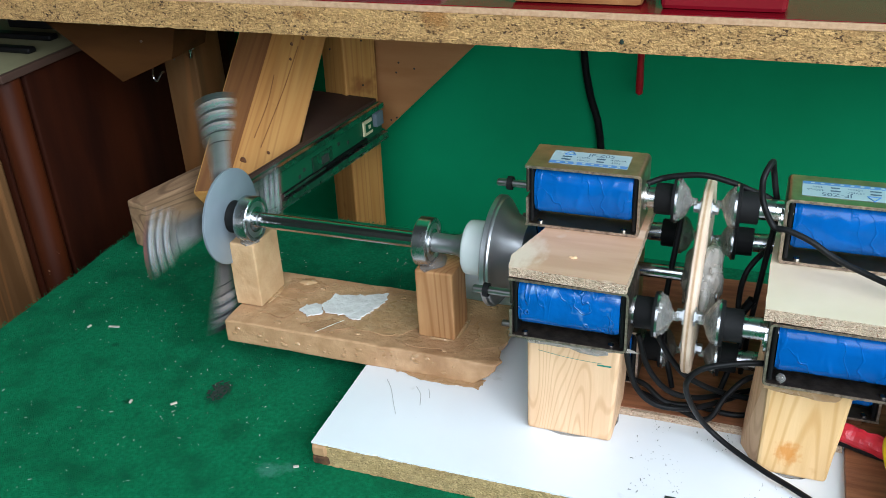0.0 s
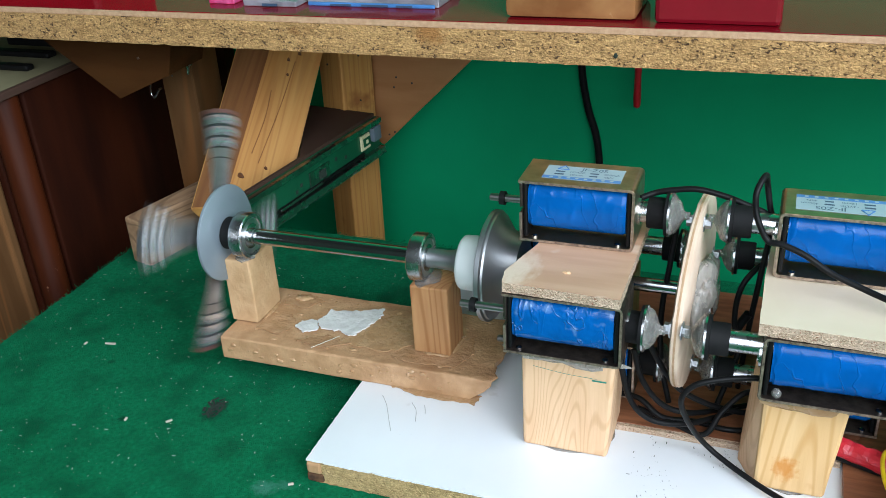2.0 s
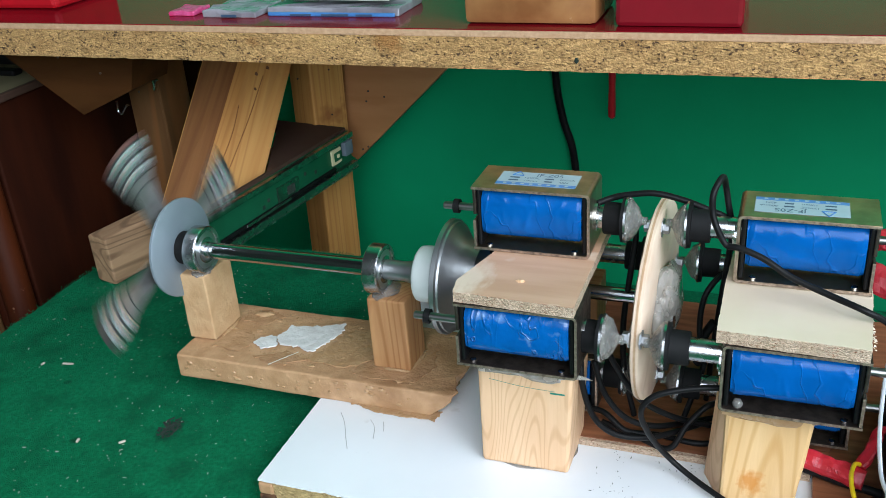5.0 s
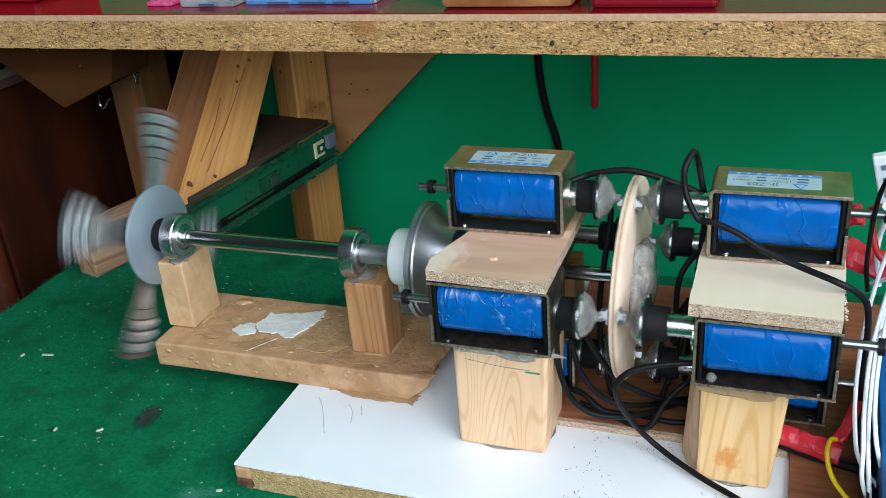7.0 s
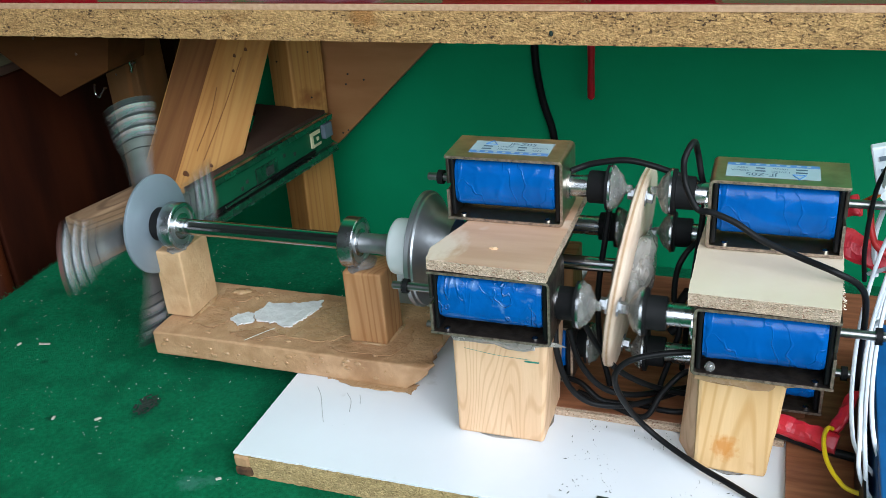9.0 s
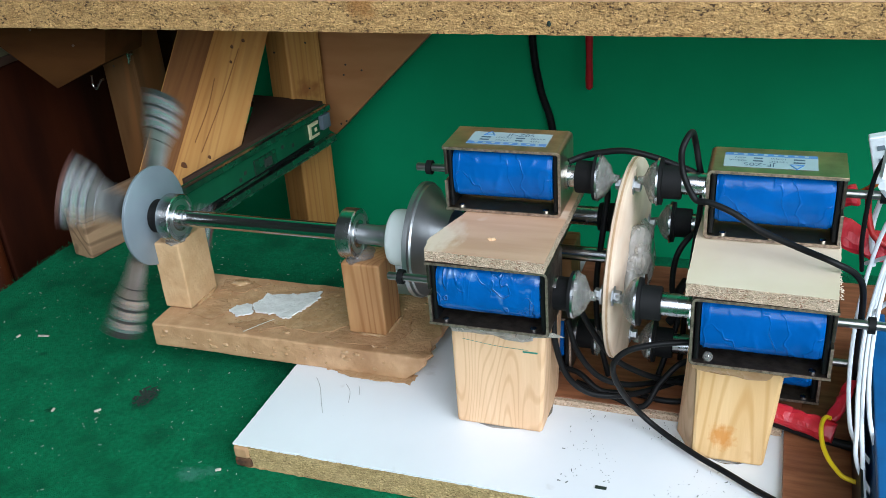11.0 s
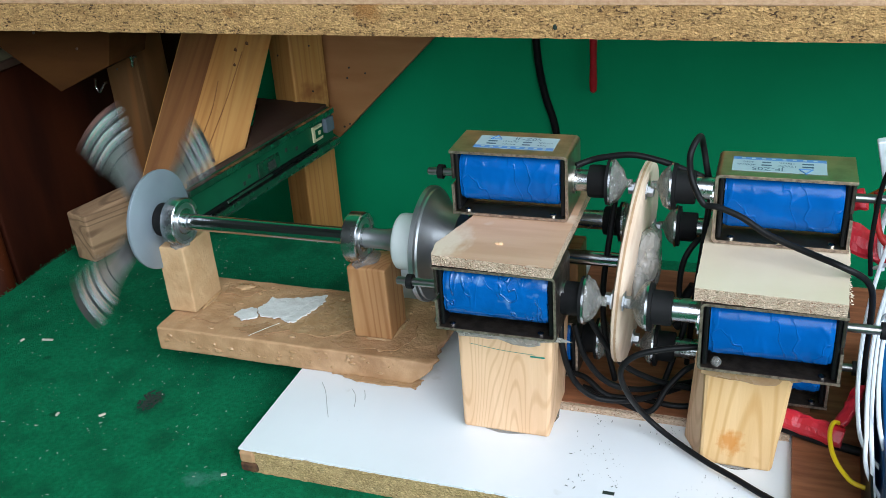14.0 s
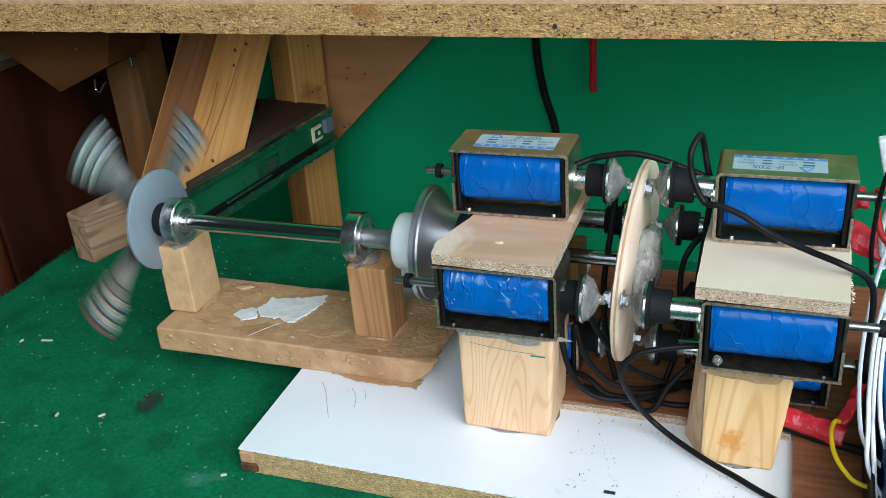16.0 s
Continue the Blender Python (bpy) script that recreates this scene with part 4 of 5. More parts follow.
bb = thing("brown_board", (0.22, 0.14, 0.0155), "dark hardwood veneered board on the white base", "board")
part("board", box(0.145, 0.276, 0.0755, 0.235, 0.0157, 0.0195, 0.0003), BROWN, bb)
part("raw_edge", rough_box(0.145, 0.2755, 0.0725, 0.0754, 0.0157, 0.0193, 0.006, 0.0005, 2), PLY_EDGE, bb, "splintered pale edge")
b3 = thing("brown_board", (0.32, 0.08, 0.0155), "dark hardwood veneered board carrying the wiring", "board")
part("board", box(0.2765, 0.42, -0.06, 0.235, 0.0157, 0.0197, 0.0004), BROWN, b3)

# ---- bearing stand ----
AY, AZ = 0.104, 0.0935   # shaft axis


def plank_mesh():
    """Fibreboard plank whose far end is snapped and feathered."""
    bm = box(-0.1, 0.079, 0.0755, 0.143, 0.0158, 0.0322, 0.0012)
    for _ in range(4):
        e = [e for e in bm.edges if e.calc_length() > 0.006]
        if e:
            bmesh.ops.subdivide_edges(bm, edges=e, cuts=1, use_grid_fill=True)
    for v in bm.verts:
        q = Vector((v.co.x * 120, v.co.y * 120, v.co.z * 60))
        v.co += noise.noise_vector(q) * 0.0005
        if v.co.x > 0.066:
            k = (v.co.x - 0.066) / 0.013
            v.co.x += k * (0.006 * noise.noise((v.co.y * 130, v.co.z * 90, 4)) + 0.005 * (v.co.z - 0.024) / 0.008) + k * 0.012 * (0.5 - abs(v.co.y - 0.1) / 0.04) * noise.noise((v.co.y * 60, 2, 8))
            v.co.z += k * 0.0015 * noise.noise((v.co.y * 90, v.co.x * 90, 1))
    return bm


stand = thing("bearing_stand", (0.0, 0.11, 0.0155), "fibreboard plank with two wooden bearing posts", "stand")
part("plank", plank_mesh(), FIBRE, stand, "glue-stained fibreboard plank with a snapped end")
part("post", rough_box(-0.102, -0.0825, 0.0955, 0.1265, 0.0325, 0.0785, 0.012, 0.0003, 4), FIBRE_POST, stand, "pale fibreboard post")
part("post", rough_box(0.0295, 0.0535, 0.0925, 0.117, 0.0325, 0.0795, 0.012, 0.0003, 5), REDWOOD, stand, "reddish softwood post")
for at, size, s in (((-0.088, 0.103, 0.0792), (0.0065, 0.007, 0.0024), 1), ((0.038, 0.1045, 0.0797), (0.0075, 0.01, 0.0022), 2), ((-0.0815, 0.112, 0.0322), (0.0018, 0.013, 0.0016), 3),
                    ((0.054, 0.106, 0.0322), (0.0018, 0.012, 0.0016), 4), ((-0.068, 0.132, 0.0328), (0.006, 0.004, 0.0014), 5), ((0.045, 0.092, 0.0322), (0.01, 0.0014, 0.0014), 6)):
    part("glue", blob(at, size, s, 0.45), GLUE if s < 3 else GLUE_HAZE, stand, smooth=True)


def flake(points, z, seed, thick=0.0009):
    out = []
    n = len(points)
    for k in range(n):
        a, b = Vector(points[k]), Vector(points[(k + 1) % n])
        for t in (0, 0.14, 0.28, 0.42, 0.57, 0.71, 0.85):
            p = a.lerp(b, t)
            out.append((p.x + 0.0022 * noise.noise((p.x * 420, p.y * 420, seed)), p.y + 0.0022 * noise.noise((p.x * 400, p.y * 400, seed + 9))))
    bm = prism(out, z, z + thick)
    for v in bm.verts:
        v.co.z += 0.0008 * (0.5 + noise.noise((v.co.x * 130, v.co.y * 130, seed)))
    return bm


part("paper_scrap", flake([(-0.044, 0.107), (-0.0415, 0.121), (-0.021, 0.126), (-0.007, 0.133), (-0.0055, 0.12), (-0.011, 0.107), (-0.015, 0.096), (-0.025, 0.1005), (-0.038, 0.0995)], 0.0326, 1), PAPER, stand, "torn white paper backing")
part("paper_scrap", flake([(-0.0555, 0.0975), (-0.0555, 0.105), (-0.046, 0.108), (-0.0395, 0.098), (-0.048, 0.0925)], 0.0326, 2), PAPER, stand, "torn white paper backing")
part("straw", tube([(-0.0345, 0.0775, 0.0334), (-0.028, 0.085, 0.0342), (-0.0223, 0.0945, 0.0336)], 0.00022, 6), DUST, stand)


def bearing(x):
    b = thing("ball_bearing", (x, AY, AZ), "polished steel ball bearing glued on a post", "bearing", "bearings of the shaft")
    h = 0.0045
    ring = bmesh.new()
    lathe([(-h, 0.0118), (-h, 0.0142), (-h + 0.0006, 0.0148), (h - 0.0006, 0.0148), (h, 0.0142), (h, 0.0118), (h - 0.0008, 0.0116)], (x, AY, AZ), "x", 40, ring)
    part("outer_ring", ring, STEEL, b, smooth=True)
    part("seal", lathe([(-h + 0.0006, 0.0118), (h - 0.0007, 0.0118), (h - 0.0005, 0.0085)], (x, AY, AZ), "x", 40), ALU, b, "pressed steel shield", smooth=True)
    part("inner_ring", lathe([(-h, 0.0075), (h, 0.0082), (h + 0.0003, 0.0072), (h + 0.0003, 0.0052)], (x, AY, AZ), "x", 32), STEEL, b, smooth=True)
    return b


bearing(-0.0865)
bearing(0.034)

# ---- rotor: shaft, discs and four ribbed tin blades ----
RXC = -0.1095
rotor = thing("rotor", (RXC, AY, AZ), "spinning steel shaft with grey disc and ribbed tin blades", "rotor")
part("shaft", lathe([(-0.112, 0.005), (0.05, 0.005), (0.0505, 0.005)], (0, AY, AZ), "x", 32), SHAFT, rotor, "ground steel shaft", smooth=True)
part("collar", lathe([(-0.0994, 0.008), (-0.0992, 0.0105), (-0.0925, 0.0105), (-0.0923, 0.006)], (0, AY, AZ), "x", 32), RUBBER, rotor, "black collar", smooth=True)
part("disc", lathe([(-0.1026, 0.006), (-0.1025, 0.0298), (-0.102, 0.031), (-0.1003, 0.0312), (-0.0998, 0.0306), (-0.0996, 0.006)], (0, AY, AZ), "x", 64), GREY_DISC,
     rotor, "grey disc", smooth=True)
part("spigot", lathe([(0.0385, 0.005), (0.039, 0.0058), (0.051, 0.0058), (0.055, 0.0066), (0.0592, 0.0094), (0.0604, 0.0094)], (0, AY, AZ), "x", 40), PULLEY, rotor, "grey metal spigot", smooth=True)
part("nylon_hub", lathe([(0.0598, 0.0093), (0.06, 0.0148), (0.0608, 0.0158), (0.0625, 0.0162), (0.0655, 0.0163), (0.0755, 0.0163), (0.076, 0.006)], (0, AY, AZ), "x", 48), NYLON, rotor, "white nylon hub", smooth=True)
part("pulley", lathe([(0.0761, 0.02), (0.0766, 0.031), (0.0775, 0.0328), (0.08, 0.0328), (0.0808, 0.0315), (0.082, 0.0312), (0.0832, 0.0295), (0.088, 0.023), (0.097, 0.019), (0.098, 0.006)], (0, AY, AZ), "x", 64), PULLEY,
     rotor, "spun aluminium pulley", smooth=True)
part("crank_shaft", lathe([(0.0981, 0.004), (0.191, 0.004), (0.1912, 0.003)], (0, AY, AZ), "x", 24), SHAFT, rotor, smooth=True)
PITCH = radians(-3)


def blade_half(r):
    """Half the blade's width at a radius."""
    return float(np.interp(r, (0.012, 0.04, 0.05, 0.0545, 0.0785), (0.0082, 0.0088, 0.0102, 0.0128, 0.0148)))


def blade_sheet(r0, r1, rows, lift, thick, rib=0.0):
    """A dished strip of sheet metal between two radii, along z, with its rib pressed out by so much."""
    bm = bmesh.new()
    sides = []
    for h in (0.0, thick):
        grid = []
        for i in range(rows + 1):
            u = i / rows
            r, w = r0 + (r1 - r0) * u, blade_half(r0 + (r1 - r0) * u)
            out = lift + h + rib * math.sin(math.pi * u)
            line = []
            for k in range(13):
                v = k / 6 - 1
                y, x = v * w, out + 0.0022 * v * v
                line.append(bm.verts.new((RXC + x * math.cos(PITCH) - y * math.sin(PITCH), AY + x * math.sin(PITCH) + y * math.cos(PITCH), AZ + math.sqrt(max(0.0, r * r - 0.6 * y * y)))))
            grid.append(line)
        sides.append(grid)
    for grid in sides:
        for a, b in zip(grid, grid[1:]):
            for k in range(12):
                bm.faces.new((a[k], a[k + 1], b[k + 1], b[k]))
    lo, hi = sides
    for a, b in ((lo[0], hi[0]), (lo[-1], hi[-1]), ([g[0] for g in lo], [g[0] for g in hi]), ([g[-1] for g in lo], [g[-1] for g in hi])):
        for k in range(len(a) - 1):
            bm.faces.new((a[k], a[k + 1], b[k + 1], b[k]))
    return bm


for q in range(4):
    m = Matrix.Translation((RXC, AY, AZ)) @ Matrix.Rotation(radians(-90 * q), 4, "X") @ Matrix.Translation((-RXC, -AY, -AZ))

    def turned(bm):
        bmesh.ops.transform(bm, matrix=m, verts=bm.verts)
        return bm
    blade = part("blade", turned(blade_sheet(0.014, 0.0538, 16, 0.0, 0.0006)), TIN, rotor, "dull tin blade", smooth=True)
    part("end_sheet", turned(blade_sheet(0.0539, 0.076, 12, 0.0, 0.0006)), TIN_DARK, blade, "dark lacquered blade end", smooth=True)
    for r in (0.0475,):
        part("crease", turned(blade_sheet(r, r + 0.0007, 4, 0.0007, 0.0003, 0.0004)), TIN_DARK, blade, smooth=True)
    for r in (0.055, 0.0622, 0.0694):
        part("rib", turned(blade_sheet(r, r + 0.0055, 6, 0.0007, 0.0004, 0.0009)), RING, blade, "bright pressed rib", smooth=True)
    part("edge_strip", turned(blade_sheet(0.0761, 0.0785, 3, 0.0, 0.0006)), RED_EDGE if q % 2 else TIN_DARK, blade, smooth=True)


# set glue drips and splinters along the plank
rng = random.Random(21)
drips = bmesh.new()
for k in range(120):
    x = rng.uniform(-0.095, 0.07)
    front = rng.random() < 0.35
    at = (x, 0.0752, rng.uniform(0.02, 0.03)) if front else (x, rng.uniform(0.08, 0.14), 0.0325)
    s = rng.uniform(0.0004, 0.0014)
    blob(at, (s * rng.uniform(1, 2.2), s * (0.6 if front else 1.2), s * (1.0 if front else 0.5)), k, 0.4, drips, 2)
part("glue_spatter", drips, GLUE_HAZE, stand, "small drips of set glue", smooth=True, kind="stuff")
part("splinter", rough_box(0.066, 0.083, 0.128, 0.141, 0.022, 0.031, 0.004, 0.0022, 9), FIBRE, stand, "torn fibreboard splinter")
part("glue_film", flake([(-0.02, 0.09), (0.012, 0.086), (0.026, 0.098), (0.02, 0.125), (0.0, 0.128), (-0.012, 0.108)], 0.0321, 7, 0.0005), GLUE_HAZE, stand, "thin glue residue")
for pool, seed in (([(-0.081, 0.09), (-0.062, 0.086), (-0.056, 0.1), (-0.066, 0.112), (-0.08, 0.11)], 11), ([(-0.078, 0.122), (-0.062, 0.12), (-0.052, 0.132), (-0.066, 0.139), (-0.08, 0.134)], 12),
                   ([(0.016, 0.084), (0.03, 0.08), (0.06, 0.082), (0.066, 0.1), (0.06, 0.118), (0.05, 0.09), (0.024, 0.092)], 13), ([(-0.05, 0.084), (-0.03, 0.08), (-0.012, 0.088), (-0.03, 0.095)], 14)):
    part("glue_pool", flake(pool, 0.0322, seed, 0.0004), GLUE_WET, stand, "glossy pool of set glue", smooth=True)
part("glue_skirt", flake([(0.02, 0.0745), (0.045, 0.0705), (0.075, 0.0715), (0.076, 0.08), (0.02, 0.08)], 0.0156, 8, 0.0005), GLUE_HAZE, stand, "brown glue squeezed out under the plank")

# ---- solenoids ----
SL, SD, SHH = 0.0605, 0.030, 0.035   # length, depth, height of one solenoid


def text_mesh(name, words, size, m, material, parent):
    cu = bpy.data.curves.new(name, "FONT")
    cu.body, cu.size, cu.align_x, cu.align_y = words, size, "CENTER", "CENTER"
    ob = new(name, cu)
    cu.materials.append(material)
    ob.parent = parent
    ob.matrix_basis = m
    return ob


def tape_crease(x, c, q, seed):
    """Height of the sharp folds in badly wound tape."""
    h = 0.0
    for k, (fx, fa, size) in enumerate(((55, 0.8, 0.0017), (95, 1.5, 0.0012), (36, 2.2, 0.0013))):
        n = noise.noise((x * fx + q * 0.8 * (k - 1) + seed * 5.3, c * fa + k * 7, q * fa + seed))
        h += size * max(0.0, 1 - abs(n) * 16) * max(0.0, 0.35 + noise.noise((x * 90, q * 2 + seed, k * 3.0)) * 1.6)
    return h


def solenoid(name, flip, seed, label, mat_top=BRASS, glued=False, writing=True, group="solenoids of the engine"):
    """A push solenoid in its own space: x 0..SL, y 0..SD, z 0..SHH; flip: its nose points to -x."""
    s = thing(name, (0, 0, 0), label, "solenoid", group)
    t = 0.0016
    f = lambda a, b: (SL - b, SL - a) if flip else (a, b)
    bend = lambda o, r: [(SL - o - r + r * math.sin(a), SHH - o - r + r * math.cos(a)) for a in np.linspace(0, math.pi / 2, 6)] + [(SL - o - r + r * math.cos(a), o + r - r * math.sin(a)) for a in np.linspace(0, math.pi / 2, 6)]
    loop = lambda o, i: [(0.0, SHH - o), *bend(o, 0.0026 - o * 0.5), (0.0, o), (0.0, i), *reversed(bend(i, 0.0012)), (0.0, SHH - i)]
    side = lambda pts: [(SL - x if flip else x, z) for x, z in pts]
    part("frame", prism(side(loop(0.0, t)), 0.0, SD, None, "y"), mat_top, s, "yellow zinc-plated steel frame")
    rim = prism(side(loop(0.00025, t - 0.0002)), -0.0003, 0.0004, None, "y")
    part("sheared_edge", rim, SHEAR, s, "rough sheared plate edge")
    part("end_plate", box(*f(0.0002, t + 0.0002), 0.0003, SD - 0.0003, t + 0.0001, SHH * 0.47, 0.0004), BRASS_EDGE, s)
    part("end_plate", box(*f(0.0004, t + 0.0004), 0.0003, SD - 0.0003, SHH * 0.56, SHH - t - 0.0001, 0.0004), BRASS_EDGE, s)
    part("sheared_edge", rough_box(*f(0.0003, t), -0.0003, 0.0004, t + 0.0002, SHH * 0.47, 0.004, 0.00012, seed), SHEAR, s, "rough sheared plate edge")
    for x in (0.002, SL - 0.0042):
        part("bobbin_cheek", box(*f(x, x + 0.0022), 0.0012, SD - 0.0012, t + 0.0004, SHH - t - 0.0003, 0.0008), BLACK_PLASTIC, s, "black plastic bobbin cheek")
    # the coil: a soft-cornered roll of tape with wrinkles
    bm = bmesh.new()
    rings, n, seg = [], 64, 84
    for i in range(n):
        u = i / (n - 1)
        x = 0.0046 + u * (SL - 0.0092)
        ring = []
        for k in range(seg):
            a = 2 * math.pi * k / seg
            c, q = math.cos(a), math.sin(a)
            p = 0.55
            rr = 1.0 - 0.04 * (u < 0.03 or u > 0.97)
            wr = 0.00012 * noise.noise((x * 90 + seed, c * 1.6, q * 1.6)) + 0.0008 * max(0, noise.noise((x * 70 + c * 2, q * 2, seed * 2.0))) ** 2 + 0.4 * tape_crease(x, c, q, seed)
            wr *= 0.12 + 0.88 * abs(c) ** 3
            yy = SD / 2 + math.copysign(abs(c) ** p, c) * (SD / 2 - 0.0006) * rr + wr * c
            zz = 0.0195 + math.copysign(abs(q) ** p, q) * 0.0134 * rr + wr * q
            ring.append(bm.verts.new((*f(x, x)[:1], yy, zz)))
        rings.append(ring)
    for a, b in zip(rings, rings[1:]):
        for k in range(seg):
            bm.faces.new((a[k], a[(k + 1) % seg], b[(k + 1) % seg], b[k]))
    bm.faces.new(rings[0])
    bm.faces.new(rings[-1])
    coil = part("coil", bm, GLUE_TAPE if glued else BLUE_TAPE, s, "coil wrapped in glossy blue tape", smooth=True)
    for x in (0.0075, SL - 0.0085):
        part("screw", lathe([(0, 0.0016), (0.0009, 0.0016), (0.0012, 0.0006)], (*f(x, x)[:1], 0.0032, t), "z", 12), STEEL, s, smooth=True)
    if flip and mat_top is BRASS:
        part("lip", lathe([(0, 0.0042), (0.0016, 0.0042), (0.0018, 0.003)], (SL / 2 + 0.002, 0.0, -0.001), "y", 20), mat_top, s, "pressed half-round lip", smooth=True)
    part("nose", lathe([(0, 0.0075), (0.0012, 0.0075), (0.0013, 0.005), (0.002, 0.005)] if not flip else [(0, 0.0075), (-0.0012, 0.0075), (-0.0013, 0.005), (-0.002, 0.005)],
                       (SL + 0.0001 if not flip else -0.0001, SD / 2, SHH / 2), "x", 24), STEEL, s, smooth=True)
    if writing:
        z = SHH + 0.0001
        rz = 180 if flip else 0
        c = Matrix.Translation((SL / 2 + (0.001 if not flip else -0.003), SD / 2 - 0.0005, 0))
        lab = part("label_sheet", box(-0.0205, 0.0205, -0.0085, 0.0085, z, z + 0.00012, 0, None, c @ pose(0, 0, 0, 0, 0, rz)), LABEL_PALE, s, "pale blue printed label")
        mm = c @ pose(0, 0, z + 0.0002, 0, 0, rz)
        part("band", box(-0.0204, 0.0204, -0.0084, -0.0052, z + 0.00015, z + 0.0002, 0, None, c @ pose(0, 0, 0, 0, 0, rz)), LABEL_BLUE, lab)
        text_mesh("lettering", "JF-Z05", 0.0052, mm @ pose(0.005, 0.0052, 0), INK, lab)
        text_mesh("lettering", "12VDC", 0.0028, mm @ pose(-0.0035, 0.001, 0), INK, lab)
        text_mesh("lettering", "10mm", 0.0028, mm @ pose(-0.0035, -0.0025, 0), INK, lab)
        text_mesh("lettering", "400mA", 0.0028, mm @ pose(0.0145, 0.001, 0), INK, lab)
        text_mesh("lettering", "45N", 0.0028, mm @ pose(0.0135, -0.0025, 0), INK, lab)
        bars = bmesh.new()
        for x, y, w in ((-0.0125, 0.001, 0.005), (-0.0125, -0.0025, 0.005), (0.0055, 0.001, 0.0045), (0.0055, -0.0025, 0.004)):
            box(x - w / 2, x + w / 2, y - 0.0007, y + 0.0007, 0, 0.00004, 0, bars, mm)
        part("print_bars", bars, INK, lab)
        tri = bmesh.new()
        for a in range(3):
            p0 = Vector((math.cos(radians(90 + 120 * a)), math.sin(radians(90 + 120 * a)), 0)) * 0.0034
            p1 = Vector((math.cos(radians(210 + 120 * a)), math.sin(radians(210 + 120 * a)), 0)) * 0.0034
            tube([p0, p0.lerp(p1, 0.5), p1], 0.0003, 4, 2, tri)
        bmesh.ops.transform(tri, matrix=mm @ pose(-0.0115, 0.0055, 0), verts=tri.verts)
        part("triangle_mark", tri, LABEL_BLUE, lab)
        band = bmesh.new()
        for k in range(8):
            box(-0.0165 + k * 0.0045, -0.0148 + k * 0.0045, -0.0076, -0.006, 0.00005, 0.0001, 0, band, mm)
        part("print_bars", band, LABEL_PALE, lab)
    return s


def settle(s, x, y, z, tilt=0.0):
    s.matrix_world = pose(x, y, z, 0, tilt, 0)
    return s


SOL = {
    "top_a": (0.1018, 0.0805, 0.1247), "front_a": (0.1055, 0.0345, 0.0835), "top_b": (0.2308, 0.0795, 0.1207), "front_b": (0.2303, 0.0345, 0.0785),
    "back_a": (0.088, 0.14, 0.076), "back_b": (0.2308, 0.136, 0.076), "low_a": (0.1045, 0.089, 0.0262), "low_b": (0.2318, 0.089, 0.0262),
}
settle(solenoid("solenoid", False, 1, "blue-taped solenoid with labelled brassy frame on plywood"), *SOL["top_a"])
settle(solenoid("solenoid", False, 2, "blue-taped solenoid smeared with glue on a block", BRASS_EDGE, True, False), *SOL["front_a"])
settle(solenoid("solenoid", True, 3, "blue-taped solenoid with upside-down label on pale board"), *SOL["top_b"])
settle(solenoid("solenoid", True, 4, "blue-taped solenoid in a dull frame on a block", BRASS_EDGE, False, False), *SOL["front_b"])
settle(solenoid("solenoid", False, 5, "blue-taped solenoid at the back of the engine", BRASS_EDGE, False, False), *SOL["back_a"])
settle(solenoid("solenoid", True, 6, "blue-taped solenoid at the back of the engine", BRASS_EDGE, False, False), *SOL["back_b"])
settle(solenoid("solenoid", False, 7, "blue-taped solenoid low over the brown board", BRASS_EDGE, False, False), *SOL["low_a"])
settle(solenoid("solenoid", True, 8, "blue-taped solenoid low over the brown board", BRASS_EDGE, False, False), *SOL["low_b"])


def plate(name, outline, z0, z1, face, label):
    p = thing(name, (outline[0][0], outline[0][1], z0), label, "plate")
    fine = []
    for k in range(len(outline)):
        a, b = Vector(outline[k]), Vector(outline[(k + 1) % len(outline)])
        n = max(2, int((b - a).length / 0.002))
        for i in range(n):
            q = a.lerp(b, i / n)
            fine.append((q.x + 0.0004 * noise.noise((q.x * 500, q.y * 500, 1)), q.y + 0.0004 * noise.noise((q.x * 500, q.y * 500, 5))))
    part("core", prism(fine, z0, z1 - 0.0004), PLY_EDGE, p, "sawn edge of the plate")
    part("face", prism(fine, z1 - 0.0003, z1), face, p)
    return p


pa = plate("plywood_plate", [(0.1055, 0.0355), (0.1645, 0.033), (0.165, 0.13), (0.12, 0.13), (0.112, 0.078), (0.1035, 0.047)], 0.1188, 0.1244, PLY_TOP, "pinkish plywood plate between two solenoids")
part("nail_head", blob((0.1345, 0.052, 0.1247), (0.0022, 0.0011, 0.0007), 4, 0.6), PINE, pa, smooth=True)
pale = plate("pale_plate", [(0.2275, 0.0355), (0.2895, 0.0335), (0.292, 0.08), (0.292, 0.125), (0.2295, 0.125), (0.2275, 0.08)], 0.1138, 0.1203, PLY_PALE, "cream primed board plate between two solenoids")
rng = random.Random(8)
fray = bmesh.new()
for k in range(70):
    p = Vector((0.2905, rng.uniform(0.034, 0.115), rng.uniform(0.1165, 0.1204)))
    q = p + Vector((rng.uniform(0.0005, 0.0016), rng.uniform(-0.0012, 0.0012), rng.uniform(-0.0008, 0.0003)))
    tube([p, p.lerp(q, 0.6) + Vector((0, 0, 0.0002)), q], rng.uniform(0.0001, 0.0002), 4, 2, fray)
part("frayed_fibres", fray, PLY_FRAY, pale, "pale frayed fibres along a sawn side", kind="stuff")


